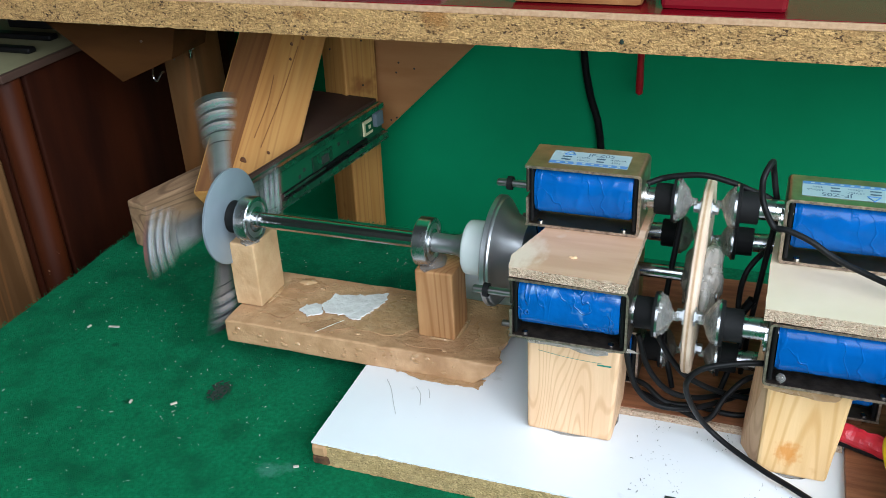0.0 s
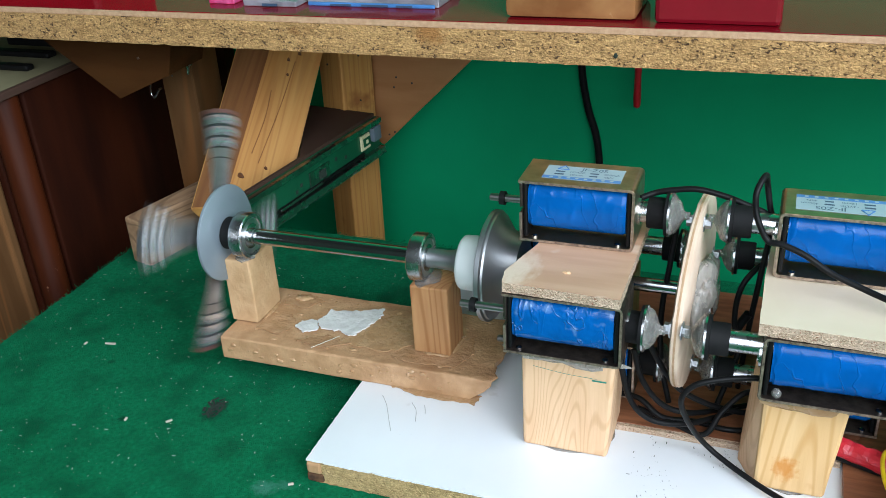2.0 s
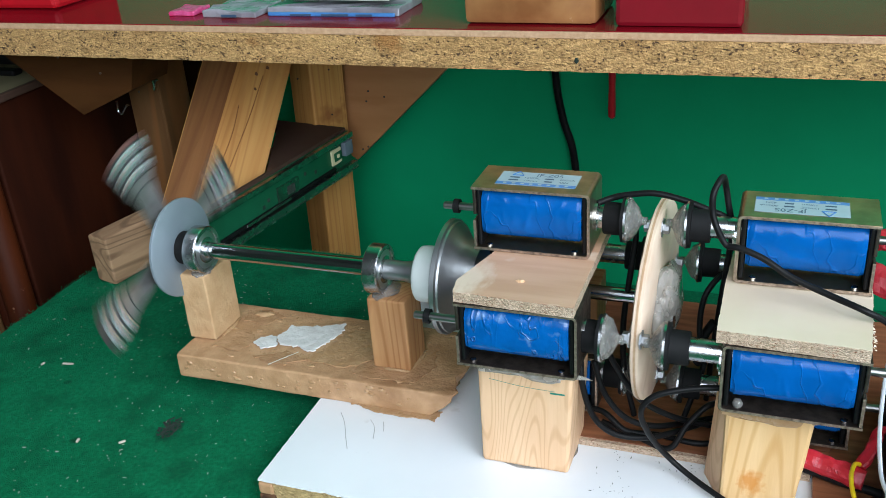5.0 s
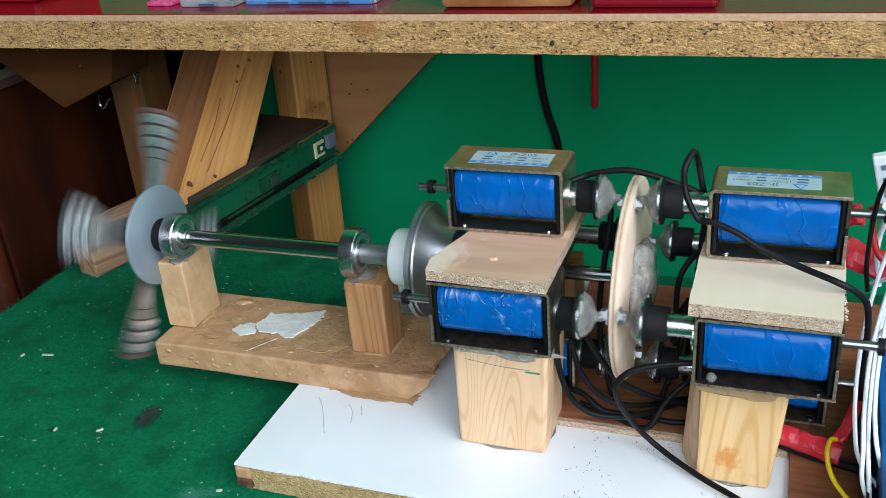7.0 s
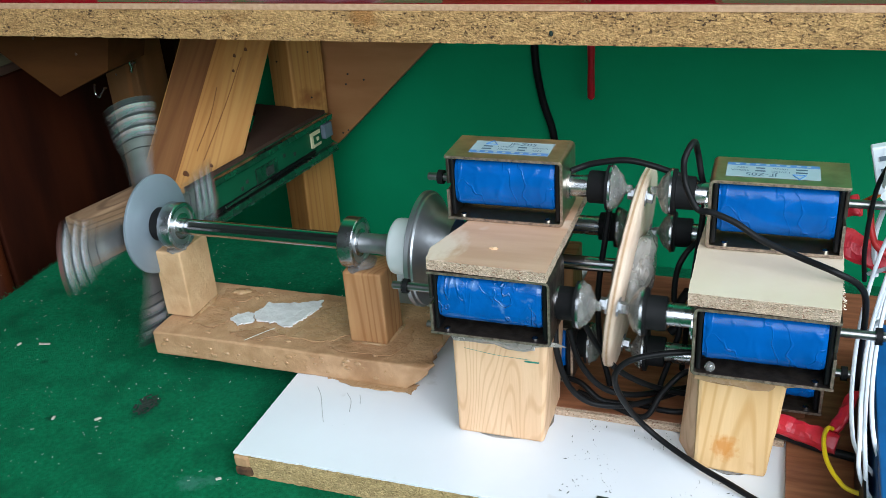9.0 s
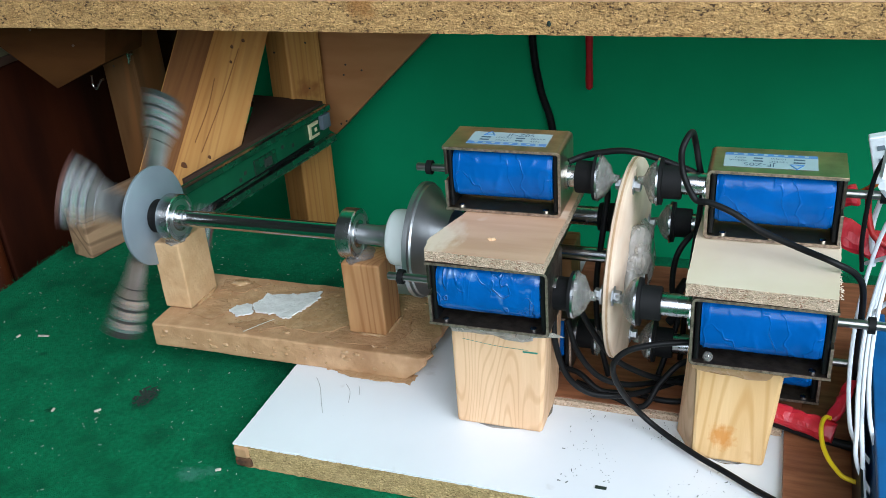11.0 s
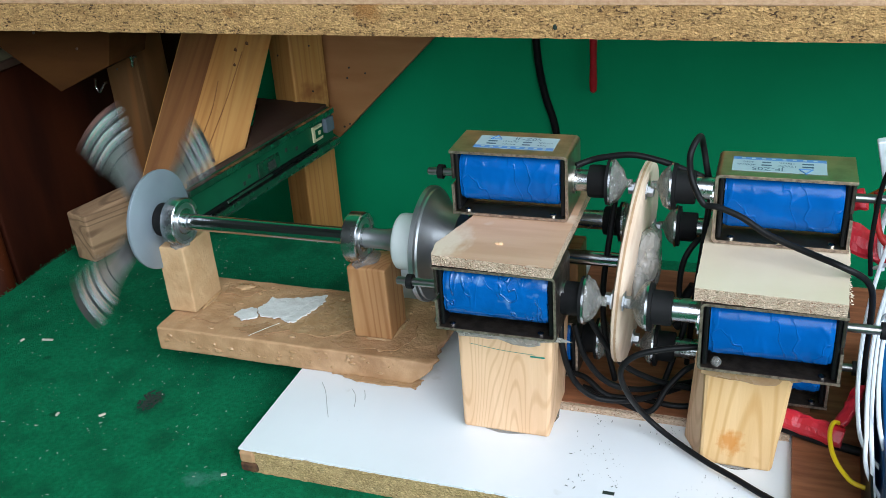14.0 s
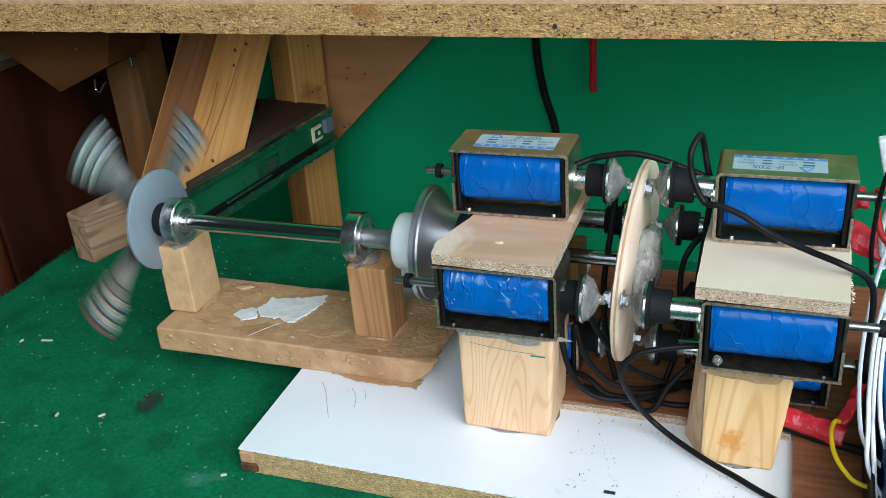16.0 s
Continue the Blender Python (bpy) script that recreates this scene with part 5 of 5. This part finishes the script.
def block(name, x0, x1, y0, y1, z1, taper, m, label, seed):
    bm = rough_box(x0, x1, y0, y1, 0.0157, z1, 0.012, 0.0003, seed)
    for v in bm.verts:
        k = (z1 - v.co.z) / (z1 - 0.0157)
        if v.co.x > (x0 + x1) / 2:
            v.co.x -= taper * k
    b = thing(name, ((x0 + x1) / 2, (y0 + y1) / 2, 0.0155), label, "block")
    part("body", bm, m, b)
    part("glue", blob(((x0 + x1) / 2, y0 + 0.0004, z1 - 0.0062), ((x1 - x0) / 2 + 0.0005, 0.0018, 0.0052), seed, 0.7), GLUE_HAZE if seed == 2 else GLUE_MILK, b, smooth=True)
    part("glue_ring", blob(((x0 + x1 - taper) / 2, (y0 + y1) / 2, 0.0157), ((x1 - x0 - taper) / 2 + 0.0012, (y1 - y0) / 2 + 0.0012, 0.0007), seed + 3, 0.12), GLUE, b, smooth=True)
    return b


LIPS = thing("glue_dot", (0.238, 0.037, 0.0805), "clear glue bead on a solenoid frame", "glue")
part("bead", blob((0.2385, 0.038, 0.0815), (0.0024, 0.0024, 0.0024), 3, 0.1), GLUE, LIPS, smooth=True)
blk = block("support_block", 0.1115, 0.1618, 0.0465, 0.085, 0.0833, 0.0035, PINE, "pale pine block standing on the white board", 1)
part("pen_mark", box(0.1495, 0.157, 0.0459, 0.0463, 0.0655, 0.0662), GREEN_INK, blk, "green pen line")
part("pen_line", tube([(0.118, 0.0461, 0.0695), (0.135, 0.0461, 0.0675), (0.152, 0.0461, 0.067)], 0.00012, 5), GREEN_INK, blk)
blk2 = block("support_block", 0.2335, 0.2735, 0.0465, 0.083, 0.0783, 0.006, PINE_B, "knotty pine block with a pale side", 2)
side = prism([(0.2248, 0.066), (0.2334, 0.0485), (0.2334, 0.083), (0.2248, 0.083)], 0.0157, 0.0778)
for v in side.verts:
    v.co.x += 0.004 * (v.co.z - 0.0157) / 0.0621 * (v.co.x < 0.23)
part("pale_side", side, PINE, blk2, "pale planed side piece")
rest = thing("support_block", (0.135, 0.15, 0.0195), "dark wooden prop behind the engine", "block")
part("body", box(0.115, 0.155, 0.138, 0.165, 0.0197, 0.0757, 0.001), REDWOOD, rest)
rest2 = thing("support_block", (0.26, 0.15, 0.0195), "dark wooden prop behind the engine", "block")
part("body", box(0.24, 0.285, 0.138, 0.165, 0.0197, 0.0757, 0.001), REDWOOD, rest2)
for x in (0.11, 0.245):
    low = thing("low_prop", (x + 0.02, 0.1, 0.0195), "thin wooden prop under a low solenoid", "block")
    part("body", box(x, x + 0.04, 0.094, 0.116, 0.0197, 0.026, 0.0004), BROWN, low)

# ---- wobble plate ----
WXC = 0.1925
wob = thing("wobble_plate", (WXC, AY, AZ), "pale plywood wobble disc with bolts and glue", "disc")
WR = 0.053


def wob_mesh():
    prof = [(-0.0024, 0.004), (-0.0026, WR - 0.002), (-0.0018, WR), (0.0018, WR), (0.0026, WR - 0.001), (0.0024, 0.004)]
    bm = lathe(prof, (WXC, AY, AZ), "x", 80)
    for v in bm.verts:
        v.co += noise.noise_vector(v.co * 160) * 0.0003
    return bm


part("disc", wob_mesh(), PLY_DISC, wob, "pale plywood disc with laminated edge", smooth=True)
part("ply_layer", lathe([(-0.0006, WR - 0.001), (-0.0006, WR + 0.0002), (0.0005, WR + 0.0002), (0.0005, WR - 0.001)], (WXC, AY, AZ), "x", 80), FIBRE_EDGE, wob, "darker middle veneer")
part("hub_glue", blob((WXC + 0.006, AY, AZ), (0.007, 0.02, 0.021), 2, 0.45), GLUE_MILK, wob, "thick clear glue round the hub", smooth=True)
part("hub_bearing", lathe([(0.0, 0.013), (0.011, 0.013), (0.0115, 0.01), (0.0117, 0.004)], (WXC, AY, AZ), "x", 32), STEEL, wob, smooth=True)
part("hub_glue", blob((WXC - 0.004, AY, AZ), (0.005, 0.015, 0.015), 6, 0.4), GLUE, wob, smooth=True)
PIST = {"top": (0.0955 - AY, 0.1415 - AZ), "front": (0.0495 - AY, 0.1 - AZ), "back": (0.151 - AY, 0.0935 - AZ), "low": (0.104 - AY, 0.0437 - AZ)}
for key, (dy, dz) in PIST.items():
    part("bolt", lathe([(0.0024, 0.0048), (0.0032, 0.0048), (0.0033, 0.003), (0.0062, 0.003), (0.0065, 0.002)], (WXC, AY + dy * 0.94, AZ + dz * 0.94), "x", 6), PULLEY, wob, "hexagonal steel bolt head")
    part("bolt", lathe([(-0.0062, 0.002), (-0.006, 0.003), (-0.0033, 0.003), (-0.0032, 0.0048), (-0.0024, 0.0048)], (WXC, AY + dy * 0.94, AZ + dz * 0.94), "x", 6), PULLEY, wob, "hexagonal steel bolt head")

# ---- plungers: chrome rod, rubber sleeve, washer and glue cone; x is towards the disc ----
PLUNGERS = []


def plunger(side, key, seed):
    """side: -1 for the rods that come from smaller x, 1 for those from larger x."""
    dy, dz = PIST[key]
    y, z = AY + dy, AZ + dz
    x = WXC + side * 0.0045
    d = lambda pairs: [(side * a, r) for a, r in pairs]
    p = thing("plunger", (x, y, z), "chrome plunger with black rubber sleeve and glue cone", "plunger", "plungers of the engine")
    cone = lathe(d([(0.0002, 0.002), (0.0028, 0.0022), (0.0036, 0.0036), (0.0048, 0.0062), (0.0066, 0.0088), (0.0085, 0.0106), (0.0095, 0.011), (0.0096, 0.005)]), (x, y, z), "x", 28)
    for v in cone.verts:
        q = v.co - Vector((x, y, z))
        k = 1 + 0.22 * noise.noise(v.co * 260 + Vector((seed, 0, 0)))
        v.co.y, v.co.z = y + q.y * k, z + q.z * k
    part("glue_cone", cone, GLUE, p, "cloudy glue cone", smooth=True)
    part("washer", lathe(d([(0.0096, 0.004), (0.0096, 0.0118), (0.0106, 0.0118), (0.0106, 0.004)]), (x, y, z), "x", 32), STEEL, p, "steel washer", smooth=True)
    part("sleeve", lathe(d([(0.0107, 0.006), (0.0107, 0.0114), (0.0122, 0.0114), (0.0124, 0.0084), (0.013, 0.0082), (0.0205, 0.0082), (0.0213, 0.0078), (0.0213, 0.004)]), (x, y, z), "x", 32), RUBBER, p, "black rubber sleeve", smooth=True)
    part("rod", lathe(d([(0.0214, 0.005), (0.0214, 0.0055), (0.05, 0.0055), (0.0505, 0.005)]), (x, y, z), "x", 28), STEEL, p, "chromed rod", smooth=True)
    tail = 0.107 if side < 0 else 0.118
    part("tail_rod", lathe(d([(0.0506, 0.0021), (tail - 0.0005, 0.0021), (tail, 0.0016)]), (x, y, z), "x", 14), ROD, p, "thin steel tail rod", smooth=True)
    part("clip_ring", lathe(d([(tail - 0.0088, 0.002), (tail - 0.0088, 0.0038), (tail - 0.0058, 0.0038), (tail - 0.0058, 0.002)]), (x, y, z), "x", 18), RUBBER, p, "black rubber ring", smooth=True)
    PLUNGERS.append((p, key, (x, y, z)))


for n, key in enumerate(PIST):
    plunger(-1, key, n)
    plunger(1, key, n + 10)


# ---- wiring ----
def cable(name, pts, r, m, label, category="cable", seg=10, flat=1.0):
    return tagged(part(name, tube(pts, r, seg, 8, None, flat), m, smooth=True), label, category)


cable("solenoid_cable", [(0.236, 0.048, 0.081), (0.2296, 0.046, 0.0828), (0.2148, 0.043, 0.0815), (0.2015, 0.04, 0.0775), (0.1955, 0.039, 0.0685), (0.1985, 0.045, 0.052), (0.206, 0.058, 0.03), (0.2193, 0.0545, 0.0215),
                         (0.2371, 0.043, 0.0195), (0.2509, 0.0355, 0.0185), (0.2654, 0.0265, 0.018), (0.285, 0.012, 0.0215), (0.33, -0.01, 0.0225)], 0.0015, CABLE, "black solenoid cable looping down onto the white board")
cable("solenoid_cable", [(0.163, 0.096, 0.149), (0.169, 0.1, 0.1505), (0.1764, 0.1, 0.1528), (0.1903, 0.1, 0.1548), (0.204, 0.1, 0.1524), (0.2149, 0.1, 0.1487), (0.2244, 0.1, 0.1449), (0.228, 0.102, 0.138), (0.226, 0.112, 0.11), (0.222, 0.12, 0.06), (0.22, 0.122, 0.022)],
      0.0016, CABLE, "black solenoid cable arching over the disc")
cable("solenoid_cable", [(0.231, 0.104, 0.132), (0.2285, 0.102, 0.14), (0.2262, 0.1, 0.1479), (0.2236, 0.1, 0.1609), (0.2225, 0.088, 0.1705), (0.2194, 0.08, 0.1654), (0.2198, 0.078, 0.1571), (0.222, 0.076, 0.1506), (0.2268, 0.0745, 0.1427), (0.233, 0.0725, 0.1425), (0.2437, 0.07, 0.1395),
                         (0.2563, 0.067, 0.133), (0.2727, 0.062, 0.1285), (0.2879, 0.056, 0.1255), (0.2985, 0.06, 0.1174), (0.303, 0.07, 0.1), (0.306, 0.09, 0.06), (0.31, 0.1, 0.024)], 0.0015, CABLE, "black solenoid cable with a tall loop lying across the pale plate")
for k, pts in enumerate(([(0.161, 0.066, 0.083), (0.1627, 0.06, 0.0656), (0.1683, 0.06, 0.0458), (0.1786, 0.062, 0.035), (0.1932, 0.066, 0.032), (0.206, 0.08, 0.027), (0.222, 0.1, 0.0225)],
                         [(0.166, 0.074, 0.07), (0.172, 0.072, 0.052), (0.183, 0.074, 0.037), (0.197, 0.08, 0.03), (0.212, 0.095, 0.024), (0.232, 0.11, 0.0215)],
                         [(0.17, 0.066, 0.094), (0.178, 0.068, 0.073), (0.19, 0.072, 0.052), (0.204, 0.078, 0.04), (0.22, 0.088, 0.03), (0.238, 0.098, 0.023)],
                         [(0.148, 0.092, 0.027), (0.168, 0.086, 0.03), (0.182, 0.082, 0.0225), (0.2, 0.084, 0.0215), (0.22, 0.082, 0.0215), (0.24, 0.09, 0.0215)],
                         [(0.168, 0.088, 0.0215), (0.19, 0.079, 0.0213), (0.206, 0.074, 0.0216), (0.214, 0.08, 0.034), (0.224, 0.086, 0.044), (0.233, 0.094, 0.04), (0.24, 0.105, 0.026)],
                         [(0.16, 0.108, 0.138), (0.172, 0.11, 0.14), (0.18, 0.11, 0.13), (0.179, 0.106, 0.11), (0.1765, 0.1, 0.08), (0.178, 0.098, 0.05), (0.184, 0.096, 0.023)],
                         [(0.233, 0.138, 0.098), (0.224, 0.127, 0.1), (0.216, 0.118, 0.09), (0.2145, 0.116, 0.07), (0.2185, 0.112, 0.055), (0.214, 0.106, 0.036), (0.21, 0.1, 0.0225)])):
    cable("solenoid_cable", pts, 0.0016, CABLE, "black cable tangled under the engine")
cable("thin_wire", [(0.2215, 0.118, 0.075), (0.2165, 0.118, 0.064), (0.2205, 0.116, 0.058), (0.2135, 0.115, 0.05)], 0.0026, CABLE, "bunched black cable ties")
cable("power_lead", [(0.262, 0.078, 0.0222), (0.275, 0.0735, 0.0225), (0.292, 0.0675, 0.0225), (0.325, 0.06, 0.0225)], 0.0022, CABLE, "black lead lying on the brown board")


def wrap(name, pts, r, seed, label):
    bm = tube(pts, r, 12, 8, None, 0.55)
    for v in bm.verts:
        v.co += noise.noise_vector(v.co * 220 + Vector((seed, 0, 0))) * 0.0011
    return tagged(part(name, bm, RED_TAPE, smooth=False), label, "tape")


wrap("red_tape_wrap", [(0.268, 0.0755, 0.0285), (0.28, 0.0725, 0.028), (0.29, 0.069, 0.0275), (0.299, 0.066, 0.027)], 0.0052, 1, "crumpled red tape round a wire joint")
wrap("red_tape_wrap", [(0.2965, 0.0705, 0.031), (0.3, 0.076, 0.034), (0.303, 0.083, 0.038), (0.3065, 0.09, 0.042)], 0.0042, 2, "crumpled red tape round a wire joint")
wrap("red_tape_wrap", [(0.292, 0.115, 0.114), (0.303, 0.112, 0.11), (0.32, 0.108, 0.107)], 0.0075, 3, "crumpled red tape round a wire joint")
wrap("red_tape_wrap", [(0.288, 0.13, 0.122), (0.295, 0.128, 0.126), (0.3, 0.127, 0.128)], 0.0055, 4, "pointed red tape end on an orange wire")
cable("orange_wire", [(0.3, 0.127, 0.128), (0.306, 0.122, 0.135), (0.312, 0.116, 0.145)], 0.0014, ORANGE_WIRE, "short orange wire leading to red tape", "wire")
cable("red_wire", [(0.302, 0.105, 0.141), (0.304, 0.102, 0.126), (0.3085, 0.1, 0.117), (0.32, 0.1, 0.112), (0.34, 0.1, 0.11)], 0.0015, RED_WIRE, "thin red wire beside the controller", "wire")
cable("thin_wire", [(0.311, 0.08, 0.18), (0.3055, 0.085, 0.166), (0.302, 0.09, 0.15), (0.3015, 0.095, 0.12), (0.304, 0.1, 0.1)], 0.0011, CABLE, "thin black wire behind the engine", "wire")
cable("yellow_wire", [(0.2975, 0.0715, 0.032), (0.2938, 0.0655, 0.0365), (0.2915, 0.053, 0.039), (0.2925, 0.0395, 0.038), (0.297, 0.0295, 0.036), (0.3045, 0.0245, 0.034), (0.33, 0.02, 0.034)], 0.0011, YELLOW_WIRE, "yellow wire bowing over the brown board", "wire")
WIRES = ([(0.318, 0.1, 0.145), (0.309, 0.095, 0.12), (0.3035, 0.085, 0.09), (0.3015, 0.068, 0.066), (0.302, 0.05, 0.052), (0.3045, 0.04, 0.045), (0.312, 0.03, 0.04)],
         [(0.322, 0.09, 0.15), (0.3125, 0.085, 0.118), (0.306, 0.07, 0.088), (0.304, 0.05, 0.07), (0.304, 0.034, 0.057), (0.305, 0.02, 0.046), (0.316, 0.005, 0.034)],
         [(0.325, 0.1, 0.14), (0.314, 0.09, 0.11), (0.3085, 0.075, 0.085), (0.3065, 0.05, 0.062), (0.3065, 0.022, 0.05), (0.309, 0.0, 0.036), (0.318, -0.015, 0.032)],
         [(0.32, 0.085, 0.165), (0.315, 0.08, 0.13), (0.3095, 0.066, 0.1), (0.3075, 0.05, 0.078), (0.309, 0.038, 0.06), (0.3135, 0.03, 0.045)],
         [(0.305, 0.098, 0.105), (0.31, 0.09, 0.112), (0.316, 0.08, 0.122), (0.322, 0.072, 0.14)],
         [(0.304, 0.085, 0.075), (0.308, 0.078, 0.088), (0.314, 0.07, 0.102), (0.322, 0.062, 0.118)])
for pts in WIRES:
    cable("white_wire", pts, 0.001, WHITE_WIRE, "white wire running to the blue controller", "wire", 8)
con = thing("white_connector", (0.302, 0.08, 0.165), "white paper-wrapped connector on white wires", "connector")
cb = prism([(-0.005, -0.012), (0.004, -0.014), (0.0055, 0.0), (0.003, 0.012), (-0.007, 0.011), (-0.006, 0.0)], -0.002, 0.002, None, "y")
bmesh.ops.transform(cb, matrix=pose(0.3085, 0.08, 0.166, 0, 8, 15) @ Matrix.Diagonal((0.8, 0.8, 0.8, 1)), verts=cb.verts)
part("sleeve", cb, WHITE_WIRE, con)
for k in range(3):
    part("slit", box(0.3065, 0.309, 0.0772, 0.0776, 0.1602 + k * 0.005, 0.1607 + k * 0.005, 0, None, None), SOOT, con)
part("lead", tube([(0.3045, 0.075, 0.155), (0.309, 0.08, 0.148), (0.316, 0.086, 0.14), (0.323, 0.09, 0.132)], 0.0024, 8), WHITE_WIRE, con, smooth=True)

# blue controller housing with pin rows
ctl = thing("controller", (0.345, 0.07, 0.0197), "blue plastic controller with rows of sockets", "controller")
TC = pose(0.3105, 0.02, 0.0197, 0, 0, -2)
part("housing", box(0, 0.075, -0.04, 0.12, 0, 0.031, 0.002, None, TC), BLUE_BOARD, ctl)
part("rail", box(0.0005, 0.008, -0.038, 0.118, 0.0312, 0.036, 0.0008, None, TC), BLUE_BOARD, ctl)
for k in range(22):
    part("socket", lathe([(0, 0.0022), (0.0004, 0.0022)], TC @ Vector((0.013, -0.034 + 0.0068 * k, 0.0311)), "z", 12), BLACK_PLASTIC, ctl)
    part("pin", box(-0.0035, -0.0002, -0.035 + 0.0068 * k, -0.0335 + 0.0068 * k, 0.012, 0.014, 0, None, TC), BLACK_PLASTIC, ctl)
part("header", box(-0.0048, -0.0036, -0.038, 0.118, 0.001, 0.028, 0.0004, None, TC), BLACK_PLASTIC, ctl, "black pin header")

CON = pose(0.3053, 0.1, 0.1579, 0, -14, 0)
con = thing("wire_connector", (0.3053, 0.1, 0.1459), "small white plastic wire connector behind the engine", "connector")
part("housing", box(-0.0045, 0.0045, -0.003, 0.003, -0.0115, 0.0115, 0.0008, None, CON), WHITE_WIRE, con)
for dz in (-0.006, 0.0, 0.006):
    part("slot", box(-0.0016, 0.0016, -0.0034, -0.0031, dz - 0.0011, dz + 0.0011, 0, None, CON), GREY_CLIP, con)
part("lead", tube([(0.3078, 0.1, 0.1474), (0.3083, 0.104, 0.1379), (0.3063, 0.106, 0.12), (0.3093, 0.106, 0.1)], 0.0013, 8), WHITE_WIRE, con, smooth=True)

# ---- what moves ----
PHASES = [(0.0, 13), (0.5, 12), (1.0, -25), (1.5, -8), (2.0, 23), (2.5, 25), (3.0, -20), (3.5, -18), (4.0, 31), (6.5, 46), (7.0, 28), (7.5, -18), (8.0, 47), (8.5, 46), (9.0, 9), (11.5, 44), (12.0, 38),
          (12.5, 40), (13.0, 26), (13.5, 44), (14.0, 73), (14.5, 68), (15.0, 12), (15.5, 14), (16.0, 60)]
SPEED = 930.0   # degrees a second, about; the blades stand at PHASES modulo a quarter turn


# the wobble plate: seconds, where its tilt has got to on its round, and how far it tilts, in degrees
WOBBLE = [(0.0, 126, 3.0), (0.5, -68, 0.6), (1.0, 160, 4.0), (1.5, -81, 1.6), (2.0, -138, 2.4), (2.5, 86, 3.4), (3.0, -137, 3.8), (3.5, 172, 2.8), (4.0, -65, 2.9), (6.5, -115, 1.8), (7.0, 153, 3.1), (7.5, 5, 4.3),
          (8.0, -36, 2.8), (8.5, -65, 2.9), (9.0, 5, 4.3), (11.5, -26, 1.4), (12.0, 139, 3.7), (12.5, -65, 2.9), (13.0, 174, 3.8), (13.5, 57, 4.1), (14.0, 18, 1.3), (14.5, -142, 1.0), (15.0, 47, 3.3), (15.5, 18, 1.3), (16.0, -68, 0.6)]
LEAN_Y, LEAN_Z = 2.8, -1.9


def rounds(table, step):
    """Unwrap angles known but for whole steps, at about SPEED."""
    out = []
    for t, p in table:
        want = out[-1][1] + SPEED * (t - out[-1][0]) if out else p
        out.append((t, p + step * round((want - p) / step)))
    return out


SPIN = rounds(PHASES, 90)
WOBBLE_TURN = rounds([(t, p) for t, p, r in WOBBLE], 360)


def spin_at(t):
    """The rotor's angle, in degrees."""
    return float(np.interp(t, [a for a, _ in SPIN], [b for _, b in SPIN]))


def tilt_at(t):
    """The wobble plate's tilt about y and z, in degrees."""
    a = radians(float(np.interp(t, [w[0] for w in WOBBLE_TURN], [w[1] for w in WOBBLE_TURN])))
    r = float(np.interp(t, [w[0] for w in WOBBLE], [w[2] for w in WOBBLE]))
    return LEAN_Y + r * math.cos(a), LEAN_Z + r * math.sin(a)


def motions():
    times = [k / FPS for k in range(int(16 * FPS) + 1)]
    walk(rotor, [(t, Matrix.Translation((RXC, AY, AZ)) @ Matrix.Rotation(-radians(spin_at(t)), 4, "X")) for t in times])
    walk(wob, [(t, pose(WXC, AY, AZ, 0, tilt_at(t)[0], tilt_at(t)[1])) for t in times])
    for p, key, (x, y, z) in PLUNGERS:
        dy, dz = PIST[key]
        rows = []
        for t in times:
            ty, tz = tilt_at(t)
            rows.append((t, pose(x + math.tan(radians(ty)) * dz - math.tan(radians(tz)) * dy, y, z)))
        walk(p, rows)


motions()
